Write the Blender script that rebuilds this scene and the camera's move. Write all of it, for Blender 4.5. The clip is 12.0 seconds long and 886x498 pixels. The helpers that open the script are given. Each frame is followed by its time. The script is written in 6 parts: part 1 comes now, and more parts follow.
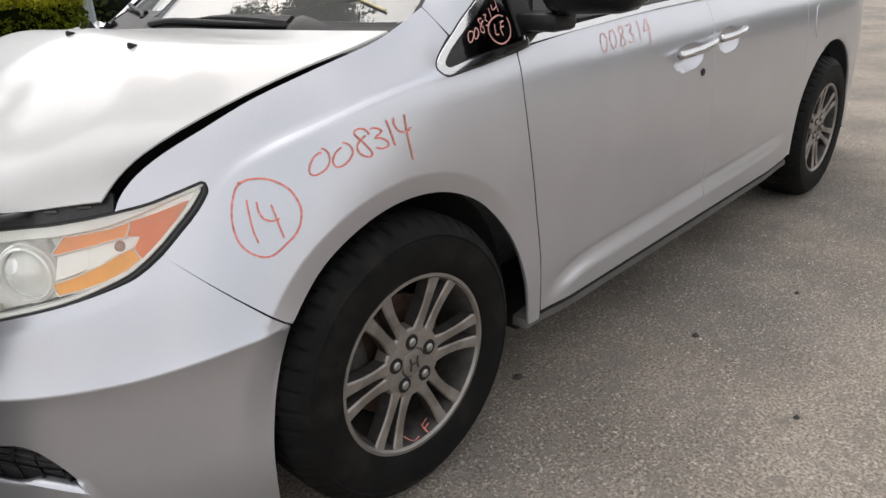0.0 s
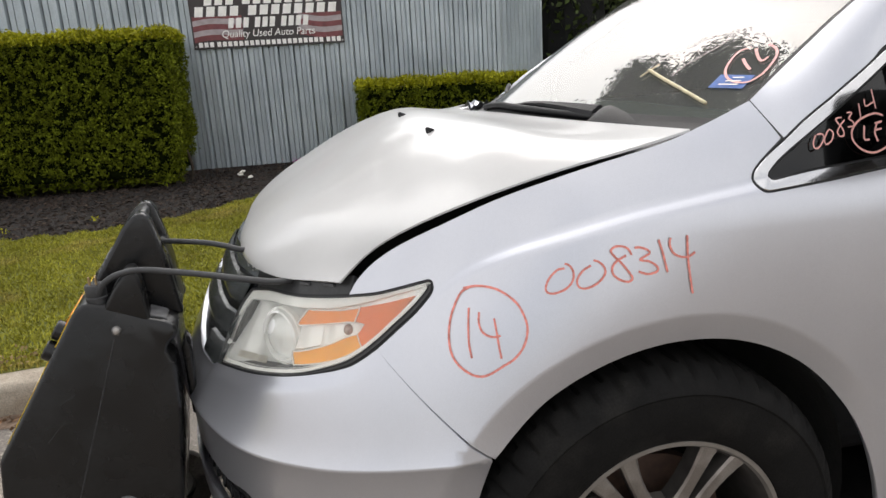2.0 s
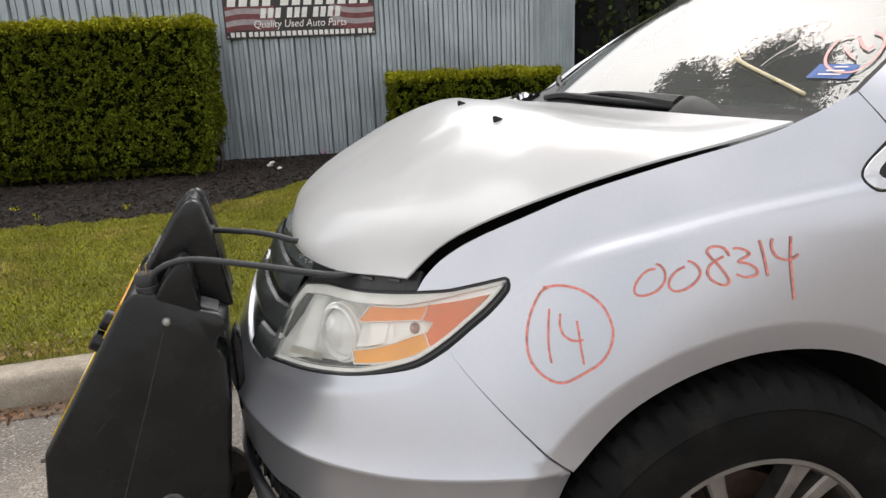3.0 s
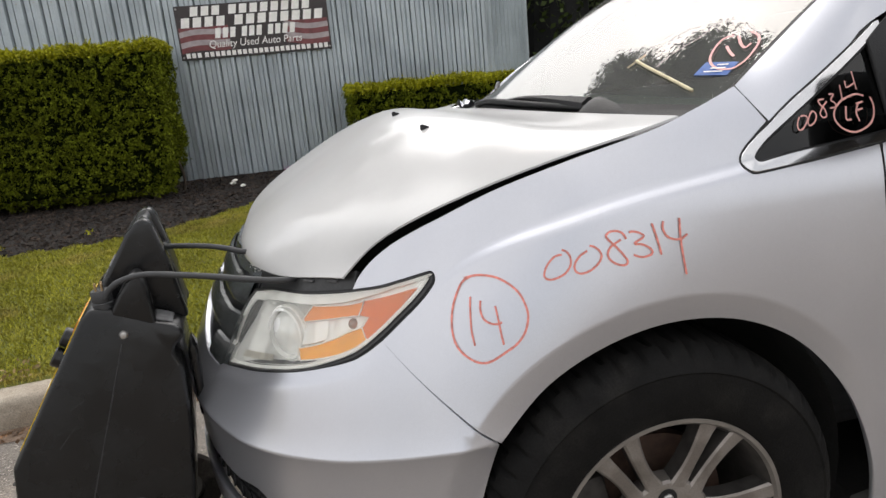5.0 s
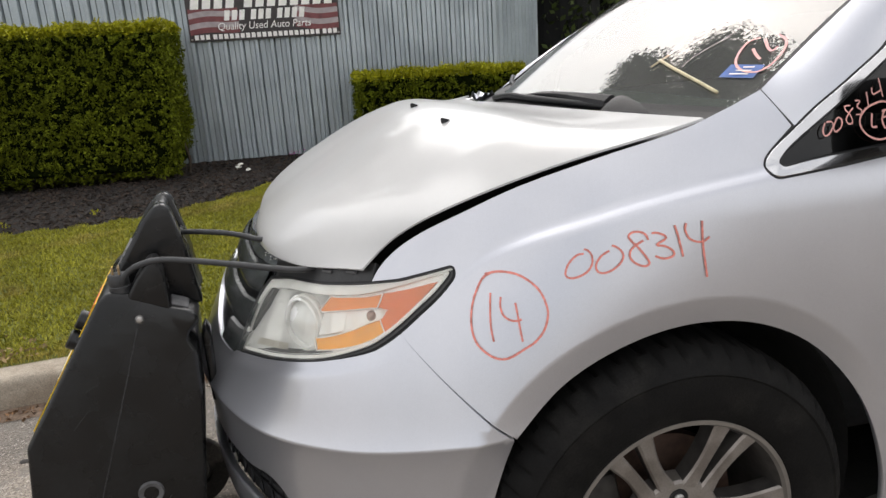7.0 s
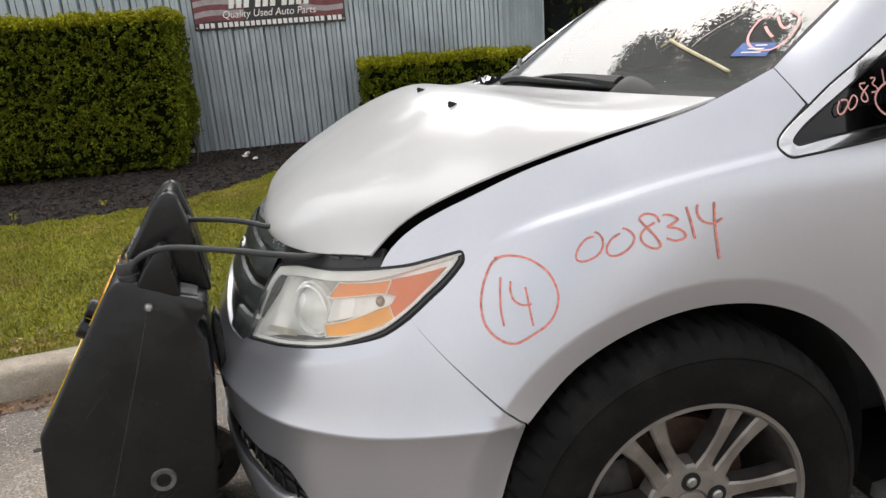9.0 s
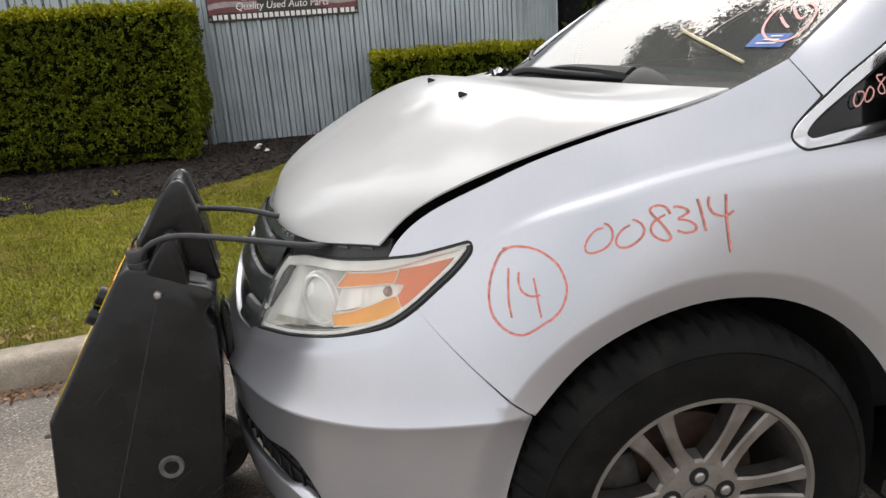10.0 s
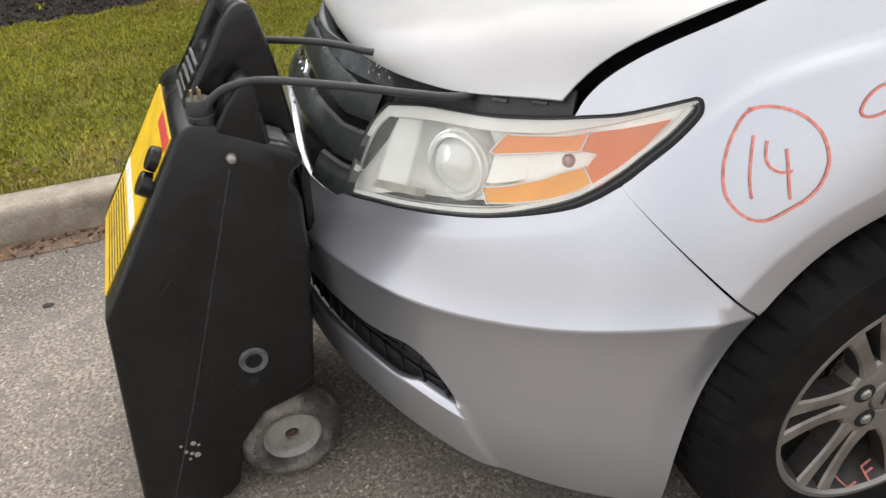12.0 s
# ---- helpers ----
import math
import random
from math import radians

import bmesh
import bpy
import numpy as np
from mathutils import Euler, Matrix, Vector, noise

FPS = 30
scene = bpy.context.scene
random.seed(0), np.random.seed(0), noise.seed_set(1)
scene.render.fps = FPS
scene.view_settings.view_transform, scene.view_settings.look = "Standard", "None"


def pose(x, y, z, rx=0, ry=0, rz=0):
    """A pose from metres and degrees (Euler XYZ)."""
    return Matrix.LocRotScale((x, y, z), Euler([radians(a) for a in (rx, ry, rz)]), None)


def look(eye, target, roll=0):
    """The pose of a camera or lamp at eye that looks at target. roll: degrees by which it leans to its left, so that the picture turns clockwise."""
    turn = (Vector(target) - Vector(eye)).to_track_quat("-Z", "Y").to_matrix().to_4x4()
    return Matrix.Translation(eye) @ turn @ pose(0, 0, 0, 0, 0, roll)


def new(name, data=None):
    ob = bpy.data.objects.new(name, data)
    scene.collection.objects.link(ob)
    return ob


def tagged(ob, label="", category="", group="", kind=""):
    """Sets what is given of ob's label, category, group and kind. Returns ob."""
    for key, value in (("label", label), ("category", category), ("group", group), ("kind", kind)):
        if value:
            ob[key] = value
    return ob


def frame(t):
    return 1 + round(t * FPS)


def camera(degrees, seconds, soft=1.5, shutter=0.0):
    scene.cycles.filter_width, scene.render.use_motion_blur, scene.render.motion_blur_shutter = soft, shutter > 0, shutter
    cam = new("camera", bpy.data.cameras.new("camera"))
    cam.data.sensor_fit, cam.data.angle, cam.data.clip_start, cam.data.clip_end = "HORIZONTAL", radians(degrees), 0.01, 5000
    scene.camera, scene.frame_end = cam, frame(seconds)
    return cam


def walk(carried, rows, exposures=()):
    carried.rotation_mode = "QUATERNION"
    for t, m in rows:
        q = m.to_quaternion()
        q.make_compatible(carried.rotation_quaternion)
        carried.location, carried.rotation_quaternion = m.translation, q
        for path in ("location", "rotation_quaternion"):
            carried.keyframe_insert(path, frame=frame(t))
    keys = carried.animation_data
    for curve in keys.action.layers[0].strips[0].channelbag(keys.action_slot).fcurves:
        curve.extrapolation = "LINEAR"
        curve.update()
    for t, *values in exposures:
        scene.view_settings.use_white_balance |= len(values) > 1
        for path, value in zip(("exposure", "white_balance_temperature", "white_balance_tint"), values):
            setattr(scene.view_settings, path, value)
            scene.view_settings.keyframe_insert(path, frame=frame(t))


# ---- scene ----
from mathutils.geometry import delaunay_2d_cdt

cam = camera(65.4, 12.0)
PATH = [
    (0, (-0.974, -2.053, 1.266), (0.344, -0.761, 0.495), -2.6),
    (0.2, (-0.926, -2.023, 1.243), (0.325, -0.694, 0.425), -1.6),
    (0.3, (-0.897, -1.996, 1.246), (0.335, -0.655, 0.418), -0.2),
    (0.4, (-0.86, -1.978, 1.255), (0.365, -0.634, 0.422), 0.1),
    (0.5, (-0.829, -1.952, 1.247), (0.385, -0.602, 0.407), 0.5),
    (0.7, (-0.78, -1.911, 1.243), (0.374, -0.541, 0.353), 2.4),
    (0.9, (-0.732, -1.926, 1.239), (0.291, -0.441, 0.376), -0.1),
    (1, (-0.702, -1.935, 1.226), (0.23, -0.377, 0.389), -0.4),
    (1.2, (-0.646, -1.968, 1.247), (0.029, -0.283, 0.409), -0.3),
    (1.5, (-0.585, -2.001, 1.243), (-0.052, -0.215, 0.519), -1.0),
    (1.7, (-0.568, -2.006, 1.262), (-0.172, -0.145, 0.646), -3.9),
    (2, (-0.57, -1.99, 1.267), (-0.226, -0.09, 0.743), -3.3),
    (2.2, (-0.578, -1.973, 1.275), (-0.213, -0.07, 0.78), -2.0),
    (2.5, (-0.614, -1.954, 1.282), (-0.279, -0.037, 0.823), -2.6),
    (2.8, (-0.622, -1.91, 1.252), (-0.33, 0.003, 0.747), -1.1),
    (3, (-0.651, -1.899, 1.25), (-0.363, 0.007, 0.717), -2.4),
    (3.2, (-0.668, -1.904, 1.237), (-0.292, -0.041, 0.618), -2.2),
    (4.8, (-0.587, -2.023, 1.261), (-0.218, -0.122, 0.761), -5.1),
    (5, (-0.589, -2.023, 1.257), (-0.226, -0.125, 0.74), -5.3),
    (5.5, (-0.601, -2.018, 1.262), (-0.217, -0.124, 0.744), -4.6),
    (6, (-0.612, -2.015, 1.271), (-0.213, -0.12, 0.771), -4.4),
    (6.5, (-0.617, -2.018, 1.267), (-0.243, -0.117, 0.772), -4.4),
    (7, (-0.625, -2.014, 1.27), (-0.266, -0.124, 0.723), -3.6),
    (9, (-0.626, -2.005, 1.263), (-0.293, -0.121, 0.682), -4.4),
    (9.5, (-0.627, -2.006, 1.256), (-0.314, -0.12, 0.67), -3.8),
    (10, (-0.621, -2.002, 1.254), (-0.321, -0.116, 0.659), -4.1),
    (10.5, (-0.616, -2.014, 1.261), (-0.348, -0.126, 0.657), -4.8),
    (10.7, (-0.61, -2.005, 1.259), (-0.422, -0.143, 0.556), -5.7),
    (10.9, (-0.623, -1.953, 1.237), (-0.433, -0.154, 0.385), -6.8),
    (11, (-0.646, -1.927, 1.237), (-0.494, -0.133, 0.367), -5.8),
    (11.1, (-0.683, -1.9, 1.239), (-0.526, -0.116, 0.349), -5.1),
    (11.2, (-0.72, -1.872, 1.242), (-0.522, -0.094, 0.349), -4.1),
    (11.5, (-0.844, -1.794, 1.263), (-0.486, -0.062, 0.331), -0.8),
    (11.7, (-0.917, -1.743, 1.252), (-0.503, -0.065, 0.245), 1.7),
    (12, (-0.949, -1.623, 1.229), (-0.525, 0.019, 0.168), -2.0),
]
walk(cam, [(t, look(eye, target, roll)) for t, eye, target, roll in PATH], ((0.0, 0.0), (1.0, 0.04), (1.6, 0.08), (2.6, 0.05), (5.2, 0.02), (7.2, 0.02), (9.0, 0.06), (10.2, 0.06), (10.8, 0.14), (11.2, 0.18), (12.0, 0.25)))

# ---- light: a bright, thinly overcast day ----
SUN_WAY = Vector((.02, .60, .80)).normalized()
world = bpy.data.worlds.new("sky")
scene.world = world
world.use_nodes = True
wn, wl = world.node_tree.nodes, world.node_tree.links
wn.clear()
w_out = wn.new("ShaderNodeOutputWorld")
w_bg = wn.new("ShaderNodeBackground")
w_sky = wn.new("ShaderNodeTexSky")
w_sky.sky_type, w_sky.sun_disc = "NISHITA", False
w_sky.sun_elevation, w_sky.sun_rotation, w_sky.dust_density = radians(53), radians(2), 3.0
w_mul = wn.new("ShaderNodeVectorMath")
w_mul.operation = "SCALE"
w_mul.inputs["Scale"].default_value = 0.14
w_co = wn.new("ShaderNodeTexCoord")
w_noise = wn.new("ShaderNodeTexNoise")
w_noise.inputs["Scale"].default_value, w_noise.inputs["Detail"].default_value = 2.3, 6.0
w_ramp = wn.new("ShaderNodeValToRGB")
w_ramp.color_ramp.elements[0].position, w_ramp.color_ramp.elements[0].color = 0.32, (0.5, 0.5, 0.5, 1)
w_ramp.color_ramp.elements[1].position, w_ramp.color_ramp.elements[1].color = 0.62, (0.97, 0.97, 0.97, 1)
w_mix = wn.new("ShaderNodeMix")
w_mix.data_type = "RGBA"
w_mix.inputs[7].default_value = (1.30, 1.28, 1.27, 1)
wl.new(w_co.outputs["Generated"], w_noise.inputs["Vector"])
wl.new(w_noise.outputs["Fac"], w_ramp.inputs["Fac"])
wl.new(w_sky.outputs["Color"], w_mul.inputs[0])
wl.new(w_ramp.outputs["Color"], w_mix.inputs[0])
wl.new(w_mul.outputs[0], w_mix.inputs[6])
w_dir = wn.new("ShaderNodeVectorMath")
w_dir.operation = "DOT_PRODUCT"
w_dir.inputs[1].default_value = SUN_WAY
w_norm = wn.new("ShaderNodeVectorMath")
w_norm.operation = "NORMALIZE"
w_pos = wn.new("ShaderNodeMath")
w_pos.operation, w_pos.inputs[1].default_value = "MAXIMUM", 0.0
w_pow = wn.new("ShaderNodeMath")
w_pow.operation, w_pow.inputs[1].default_value = "POWER", 6.0
w_gain = wn.new("ShaderNodeMath")
w_gain.operation, w_gain.inputs[1].default_value, w_gain.inputs[2].default_value = "MULTIPLY_ADD", 1.9, 1.02
w_glow = wn.new("ShaderNodeVectorMath")
w_glow.operation = "SCALE"
wl.new(w_co.outputs["Generated"], w_norm.inputs[0])
wl.new(w_norm.outputs[0], w_dir.inputs[0])
wl.new(w_dir.outputs["Value"], w_pos.inputs[0])
wl.new(w_pos.outputs[0], w_pow.inputs[0])
wl.new(w_pow.outputs[0], w_gain.inputs[0])
wl.new(w_mix.outputs[2], w_glow.inputs[0])
wl.new(w_gain.outputs[0], w_glow.inputs["Scale"])
wl.new(w_glow.outputs[0], w_bg.inputs["Color"])
w_bg.inputs["Strength"].default_value = 1.0
wl.new(w_bg.outputs[0], w_out.inputs[0])
sun = new("sun", bpy.data.lights.new("sun", "SUN"))
sun.data.energy, sun.data.angle, sun.data.color = 0.9, radians(70), (1.0, 0.94, 0.86)
sun.matrix_basis = look(SUN_WAY * 12, (0, 0, 0))
scene.view_settings.exposure = 0.0


# ---- materials ----
def surface(name, colour, rough=0.5, metal=0.0, vary=0.0, scale=8.0, fine=0.0, fine_scale=150.0, bump=0.0, bump_scale=60.0,
            second=None, second_at=0.55, coat=0.0, spec=0.5, rough_vary=0.0, random_value=0.0):
    """A procedural surface: a base colour with stains at one scale and grain at another, relief, and gloss."""
    m = bpy.data.materials.new(name)
    m.use_nodes = True
    n, l = m.node_tree.nodes, m.node_tree.links
    b = n["Principled BSDF"]
    b.inputs["Roughness"].default_value, b.inputs["Metallic"].default_value = rough, metal
    b.inputs["Coat Weight"].default_value, b.inputs["Coat Roughness"].default_value = coat, 0.04
    b.inputs["Specular IOR Level"].default_value = spec
    co = n.new("ShaderNodeTexCoord").outputs["Object"]

    def noise_at(s, detail=5.0):
        t = n.new("ShaderNodeTexNoise")
        t.inputs["Scale"].default_value, t.inputs["Detail"].default_value = s, detail
        l.new(co, t.inputs["Vector"])
        return t.outputs["Fac"]

    def mixed(fac, a, c, kind="MIX"):
        x = n.new("ShaderNodeMix")
        x.data_type, x.blend_type = "RGBA", kind
        for sock, value in ((x.inputs[0], fac), (x.inputs[6], a), (x.inputs[7], c)):
            if isinstance(value, (int, float)):
                sock.default_value = value
            elif isinstance(value, tuple):
                sock.default_value = (*value[:3], 1)
            else:
                l.new(value, sock)
        return x.outputs[2]

    def ramp(fac, lo, hi, a=0.0, c=1.0):
        r = n.new("ShaderNodeMapRange")
        r.inputs[1].default_value, r.inputs[2].default_value, r.inputs[3].default_value, r.inputs[4].default_value = lo, hi, a, c
        l.new(fac, r.inputs[0])
        return r.outputs[0]

    out = tuple(colour)
    if second is not None:
        out = mixed(ramp(noise_at(scale), second_at - 0.07, second_at + 0.07), out, tuple(second))
    if vary:
        dark = tuple(max(0.0, 1 - vary) for _ in range(3))
        lite = (1 + vary,) * 3
        out = mixed(1.0, out, mixed(ramp(noise_at(scale * 1.7), 0.3, 0.7), dark, lite), "MULTIPLY")
    if fine:
        dark, lite = (1 - fine,) * 3, (1 + fine,) * 3
        out = mixed(1.0, out, mixed(ramp(noise_at(fine_scale, 2.0), 0.32, 0.68), dark, lite), "MULTIPLY")
    if random_value:
        info = n.new("ShaderNodeNewGeometry").outputs["Random Per Island"]
        out = mixed(1.0, out, mixed(info, (1 - random_value,) * 3, (1 + random_value,) * 3), "MULTIPLY")
    if isinstance(out, tuple):
        b.inputs["Base Color"].default_value = (*out[:3], 1)
    else:
        l.new(out, b.inputs["Base Color"])
    if rough_vary:
        l.new(ramp(noise_at(scale * 2.3), 0.3, 0.7, rough - rough_vary, rough + rough_vary), b.inputs["Roughness"])
    if bump:
        bn = n.new("ShaderNodeBump")
        bn.inputs["Strength"].default_value, bn.inputs["Distance"].default_value = 1.0, bump
        l.new(noise_at(bump_scale, 4.0), bn.inputs["Height"])
        l.new(bn.outputs[0], b.inputs["Normal"])
    return m


def clear_glass(name, tint, haze=0.0, rough=0.01, ior=1.55):
    """A thin pane: light passes straight through, gloss grows with the angle, haze is a dull film on it."""
    m = bpy.data.materials.new(name)
    m.use_nodes = True
    n, l = m.node_tree.nodes, m.node_tree.links
    n.clear()
    o, f, mx = n.new("ShaderNodeOutputMaterial"), n.new("ShaderNodeFresnel"), n.new("ShaderNodeMixShader")
    t, g = n.new("ShaderNodeBsdfTransparent"), n.new("ShaderNodeBsdfGlossy")
    f.inputs["IOR"].default_value = ior
    t.inputs["Color"].default_value, g.inputs["Roughness"].default_value = (*tint, 1), rough
    body_shader = t.outputs[0]
    if haze:
        d, hz, ns = n.new("ShaderNodeBsdfDiffuse"), n.new("ShaderNodeMixShader"), n.new("ShaderNodeTexNoise")
        d.inputs["Color"].default_value = (0.90, 0.90, 0.86, 1)
        ns.inputs["Scale"].default_value = 2.5
        r = n.new("ShaderNodeMapRange")
        r.inputs[1].default_value, r.inputs[2].default_value, r.inputs[3].default_value, r.inputs[4].default_value = 0.3, 0.7, haze * 0.8, haze * 1.2
        l.new(ns.outputs["Fac"], r.inputs[0]), l.new(r.outputs[0], hz.inputs[0])
        l.new(t.outputs[0], hz.inputs[1]), l.new(d.outputs[0], hz.inputs[2])
        body_shader = hz.outputs[0]
    l.new(f.outputs[0], mx.inputs[0]), l.new(body_shader, mx.inputs[1]), l.new(g.outputs[0], mx.inputs[2]), l.new(mx.outputs[0], o.inputs[0])
    return m


PAINT = surface("silver_paint", (0.550, 0.559, 0.602), 0.315, 0.81, vary=0.03, scale=3.0, fine=0.06, fine_scale=900.0, coat=0.6)
HOOD_PAINT = surface("hood_paint", (0.495, 0.493, 0.490), 0.34, 0.06, vary=0.04, scale=4.0, fine=0.05, fine_scale=900.0, coat=0.42, spec=0.25)
BLACK_TRIM = surface("black_trim", (0.009, 0.009, 0.010), 0.45, vary=0.25, scale=9.0, bump=0.0006, bump_scale=300.0, spec=0.3)
GLOSS_BLACK = surface("gloss_black", (0.009, 0.0095, 0.0105), 0.25, vary=0.2, scale=10.0, spec=0.2)
GRILLE_GREY = surface("grille_grey", (0.046, 0.050, 0.050), 0.20, 0.0, vary=0.3, scale=12.0, spec=0.6, rough_vary=0.06)
COVER_GREY = surface("cover_grey", (0.075, 0.08, 0.083), 0.2, 0.0, vary=0.4, scale=18.0, spec=0.8, coat=0.5)
# near-black of liner and underbody, also painted shade in gaps, wells and evergreens
LINER_AND_SHADE = surface("wheel_liner", (0.008, 0.008, 0.008), 0.95, vary=0.3, scale=14.0, bump=0.002, bump_scale=90.0)
RUBBER = surface("tyre_rubber", (0.0068, 0.0066, 0.0065), 0.70, vary=0.25, scale=9.0, second=(0.0145, 0.0137, 0.0127), second_at=0.60, fine=0.25, fine_scale=260.0, bump=0.0006, bump_scale=260.0, spec=0.12)
ALLOY = surface("wheel_alloy", (0.275, 0.252, 0.232), 0.42, 0.6, vary=0.12, scale=10.0, second=(0.19, 0.170, 0.153), second_at=0.56, fine=0.08, fine_scale=300.0)
ALLOY_EDGE = surface("wheel_alloy_edge", (0.27, 0.255, 0.24), 0.38, 0.75, vary=0.15, scale=14.0)
# dark alloy of caliper and badge; on spokes and barrel it paints recess shade
ALLOY_DARK = surface("dark_alloy_and_recess_shade", (0.055, 0.051, 0.048), 0.6, 0.3, vary=0.3, scale=20.0, spec=0.25)
RUST = surface("rusted_disc", (0.075, 0.045, 0.033), 0.7, 0.4, vary=0.3, scale=25.0)
STEEL = surface("bare_steel", (0.40, 0.39, 0.375), 0.38, 0.9, vary=0.15, scale=40.0)
CHROME = surface("chrome", (0.62, 0.62, 0.63), 0.11, 1.0, vary=0.05, scale=12.0)
PANE = clear_glass("windscreen_glass", (0.52, 0.72, 0.63), haze=0.105, ior=2.3)
DARK_PANE = clear_glass("tinted_glass", (0.10, 0.11, 0.11))
LENS = clear_glass("lamp_lens", (0.985, 0.985, 0.96), haze=0.125, rough=0.03, ior=1.42)
BOWL_SHADE = surface("lamp_bowl_shade", (0.50, 0.47, 0.40), 0.35, vary=0.2, scale=20.0)
REFLECTOR = surface("lamp_reflector", (0.95, 0.952, 0.935), 0.20, 0.28, vary=0.06, scale=14.0)
PROJECTOR = surface("projector_glass", (0.90, 0.91, 0.90), 0.08, 0.12, vary=0.05, scale=20.0, coat=1.0)
STRIP_GREY = surface("strip_grey", (0.024, 0.024, 0.025), 0.40, vary=0.3, scale=22.0, fine=0.2, fine_scale=200.0)
BULB = surface("bulb_glass", (0.36, 0.24, 0.19), 0.12, 0.2, vary=0.2, scale=60.0, coat=0.6)
LAMP_EDGE = surface("lamp_edge", (0.96, 0.96, 0.935), 0.4, vary=0.06, scale=20.0)
AMBER = surface("amber_reflector", (0.78, 0.17, 0.008), 0.3, vary=0.08, scale=9.0, fine=0.04, fine_scale=700.0)
AMBER_PALE = surface("amber_reflector_pale", (0.93, 0.30, 0.035), 0.3, vary=0.08, scale=9.0, fine=0.04, fine_scale=700.0)
AMBER_LIGHT = surface("amber_reflector_light", (1.0, 0.43, 0.015), 0.3, vary=0.12, scale=12.0, fine=0.04, fine_scale=700.0)
RED_MARK = surface("red_marker", (0.67, 0.235, 0.195), 0.7, vary=0.3, scale=70.0)
PALE_MARK = surface("pale_red_marker", (0.80, 0.46, 0.43), 0.7, vary=0.25, scale=90.0)
WORN_MARK = surface("worn_red_marker", (0.66, 0.34, 0.31), 0.7, vary=0.3, scale=60.0)
FAINT_MARK = surface("faint_red_marker", (0.74, 0.43, 0.41), 0.6, vary=0.3, scale=60.0)
POLY = surface("black_polyethylene", (0.0052, 0.0053, 0.0058), 0.27, vary=0.3, scale=5.0, second=(0.0085, 0.0085, 0.0088), second_at=0.62, fine=0.3, fine_scale=90.0, bump=0.0010, bump_scale=22.0, rough_vary=0.10, spec=0.42)
POLY_GREY = surface("scuffed_polyethylene", (0.095, 0.095, 0.098), 0.6, vary=0.3, scale=30.0, bump=0.001, bump_scale=80.0)
LABEL_YELLOW = surface("yellow_label", (0.85, 0.56, 0.02), 0.4, vary=0.12, scale=14.0, second=(0.62, 0.36, 0.02), second_at=0.66)
LABEL_WHITE = surface("white_label", (0.8, 0.78, 0.72), 0.5, vary=0.1, scale=20.0)
LABEL_RED = surface("red_label", (0.6, 0.06, 0.05), 0.5, vary=0.1, scale=20.0)
GREY_RUBBER = surface("grey_wheel_rubber", (0.150, 0.134, 0.119), 0.85, vary=0.3, scale=12.0, second=(0.045, 0.040, 0.035), second_at=0.48, fine=0.25, fine_scale=120.0, bump=0.0015, bump_scale=120.0)
GREY_HUB = surface("grey_hub", (0.27, 0.26, 0.24), 0.6, vary=0.2, scale=18.0, second=(0.17, 0.155, 0.14), second_at=0.58)
CABLE = surface("cable_rubber", (0.03, 0.031, 0.033), 0.5, vary=0.2, scale=30.0, bump=0.0006, bump_scale=200.0)
def asphalt_surface():
    """Worn asphalt: stains a metre across, grain, and pale and dark specks of stone."""
    m = surface("worn_asphalt", (0.215, 0.183, 0.151), 0.92, vary=0.32, scale=0.9, second=(0.165, 0.146, 0.126), second_at=0.52, fine=0.50, fine_scale=105.0, bump=0.0003, bump_scale=230.0)
    n, l = m.node_tree.nodes, m.node_tree.links
    b = n["Principled BSDF"]
    base = b.inputs["Base Color"].links[0].from_socket
    co = n.new("ShaderNodeTexCoord").outputs["Object"]
    for scale, lo, hi, colour in ((95.0, 0.60, 0.66, (0.44, 0.405, 0.36, 1)), (190.0, 0.60, 0.67, (0.47, 0.41, 0.34, 1)), (140.0, 0.62, 0.70, (0.085, 0.078, 0.07, 1)), (17.0, 0.50, 0.72, (0.165, 0.150, 0.134, 1)), (3.2, 0.56, 0.80, (0.15, 0.138, 0.125, 1))):
        t, r, x = n.new("ShaderNodeTexNoise"), n.new("ShaderNodeMapRange"), n.new("ShaderNodeMix")
        t.inputs["Scale"].default_value, t.inputs["Detail"].default_value = scale, 3.0
        r.inputs[1].default_value, r.inputs[2].default_value, r.inputs[4].default_value = lo, hi, 0.8
        x.data_type = "RGBA"
        x.inputs[7].default_value = colour
        off = n.new("ShaderNodeVectorMath")
        off.inputs[1].default_value = (scale, 3.7, 1.3)
        l.new(co, off.inputs[0]), l.new(off.outputs[0], t.inputs["Vector"])
        l.new(t.outputs["Fac"], r.inputs[0]), l.new(r.outputs[0], x.inputs[0]), l.new(base, x.inputs[6])
        base = x.outputs[2]
    l.new(base, b.inputs["Base Color"])
    return m


ASPHALT = asphalt_surface()
PEBBLE = surface("pale_stone_chip", (0.36, 0.315, 0.265), 0.9, random_value=0.7)
TAR = surface("dark_spot", (0.045, 0.04, 0.037), 0.8, vary=0.2, scale=30.0)
CONCRETE = surface("kerb_concrete", (0.37, 0.32, 0.255), 0.9, vary=0.25, scale=4.0, second=(0.23, 0.19, 0.145), second_at=0.54, fine=0.22, fine_scale=210.0, bump=0.006, bump_scale=45.0)
DIRT = surface("gutter_dirt", (0.17, 0.12, 0.085), 0.95, vary=0.3, scale=12.0, fine=0.3, fine_scale=120.0, bump=0.008, bump_scale=60.0)
SOIL = surface("lawn_soil", (0.12, 0.13, 0.022), 0.95, vary=0.3, scale=5.0, fine=0.3, fine_scale=120.0, bump=0.01, bump_scale=50.0)
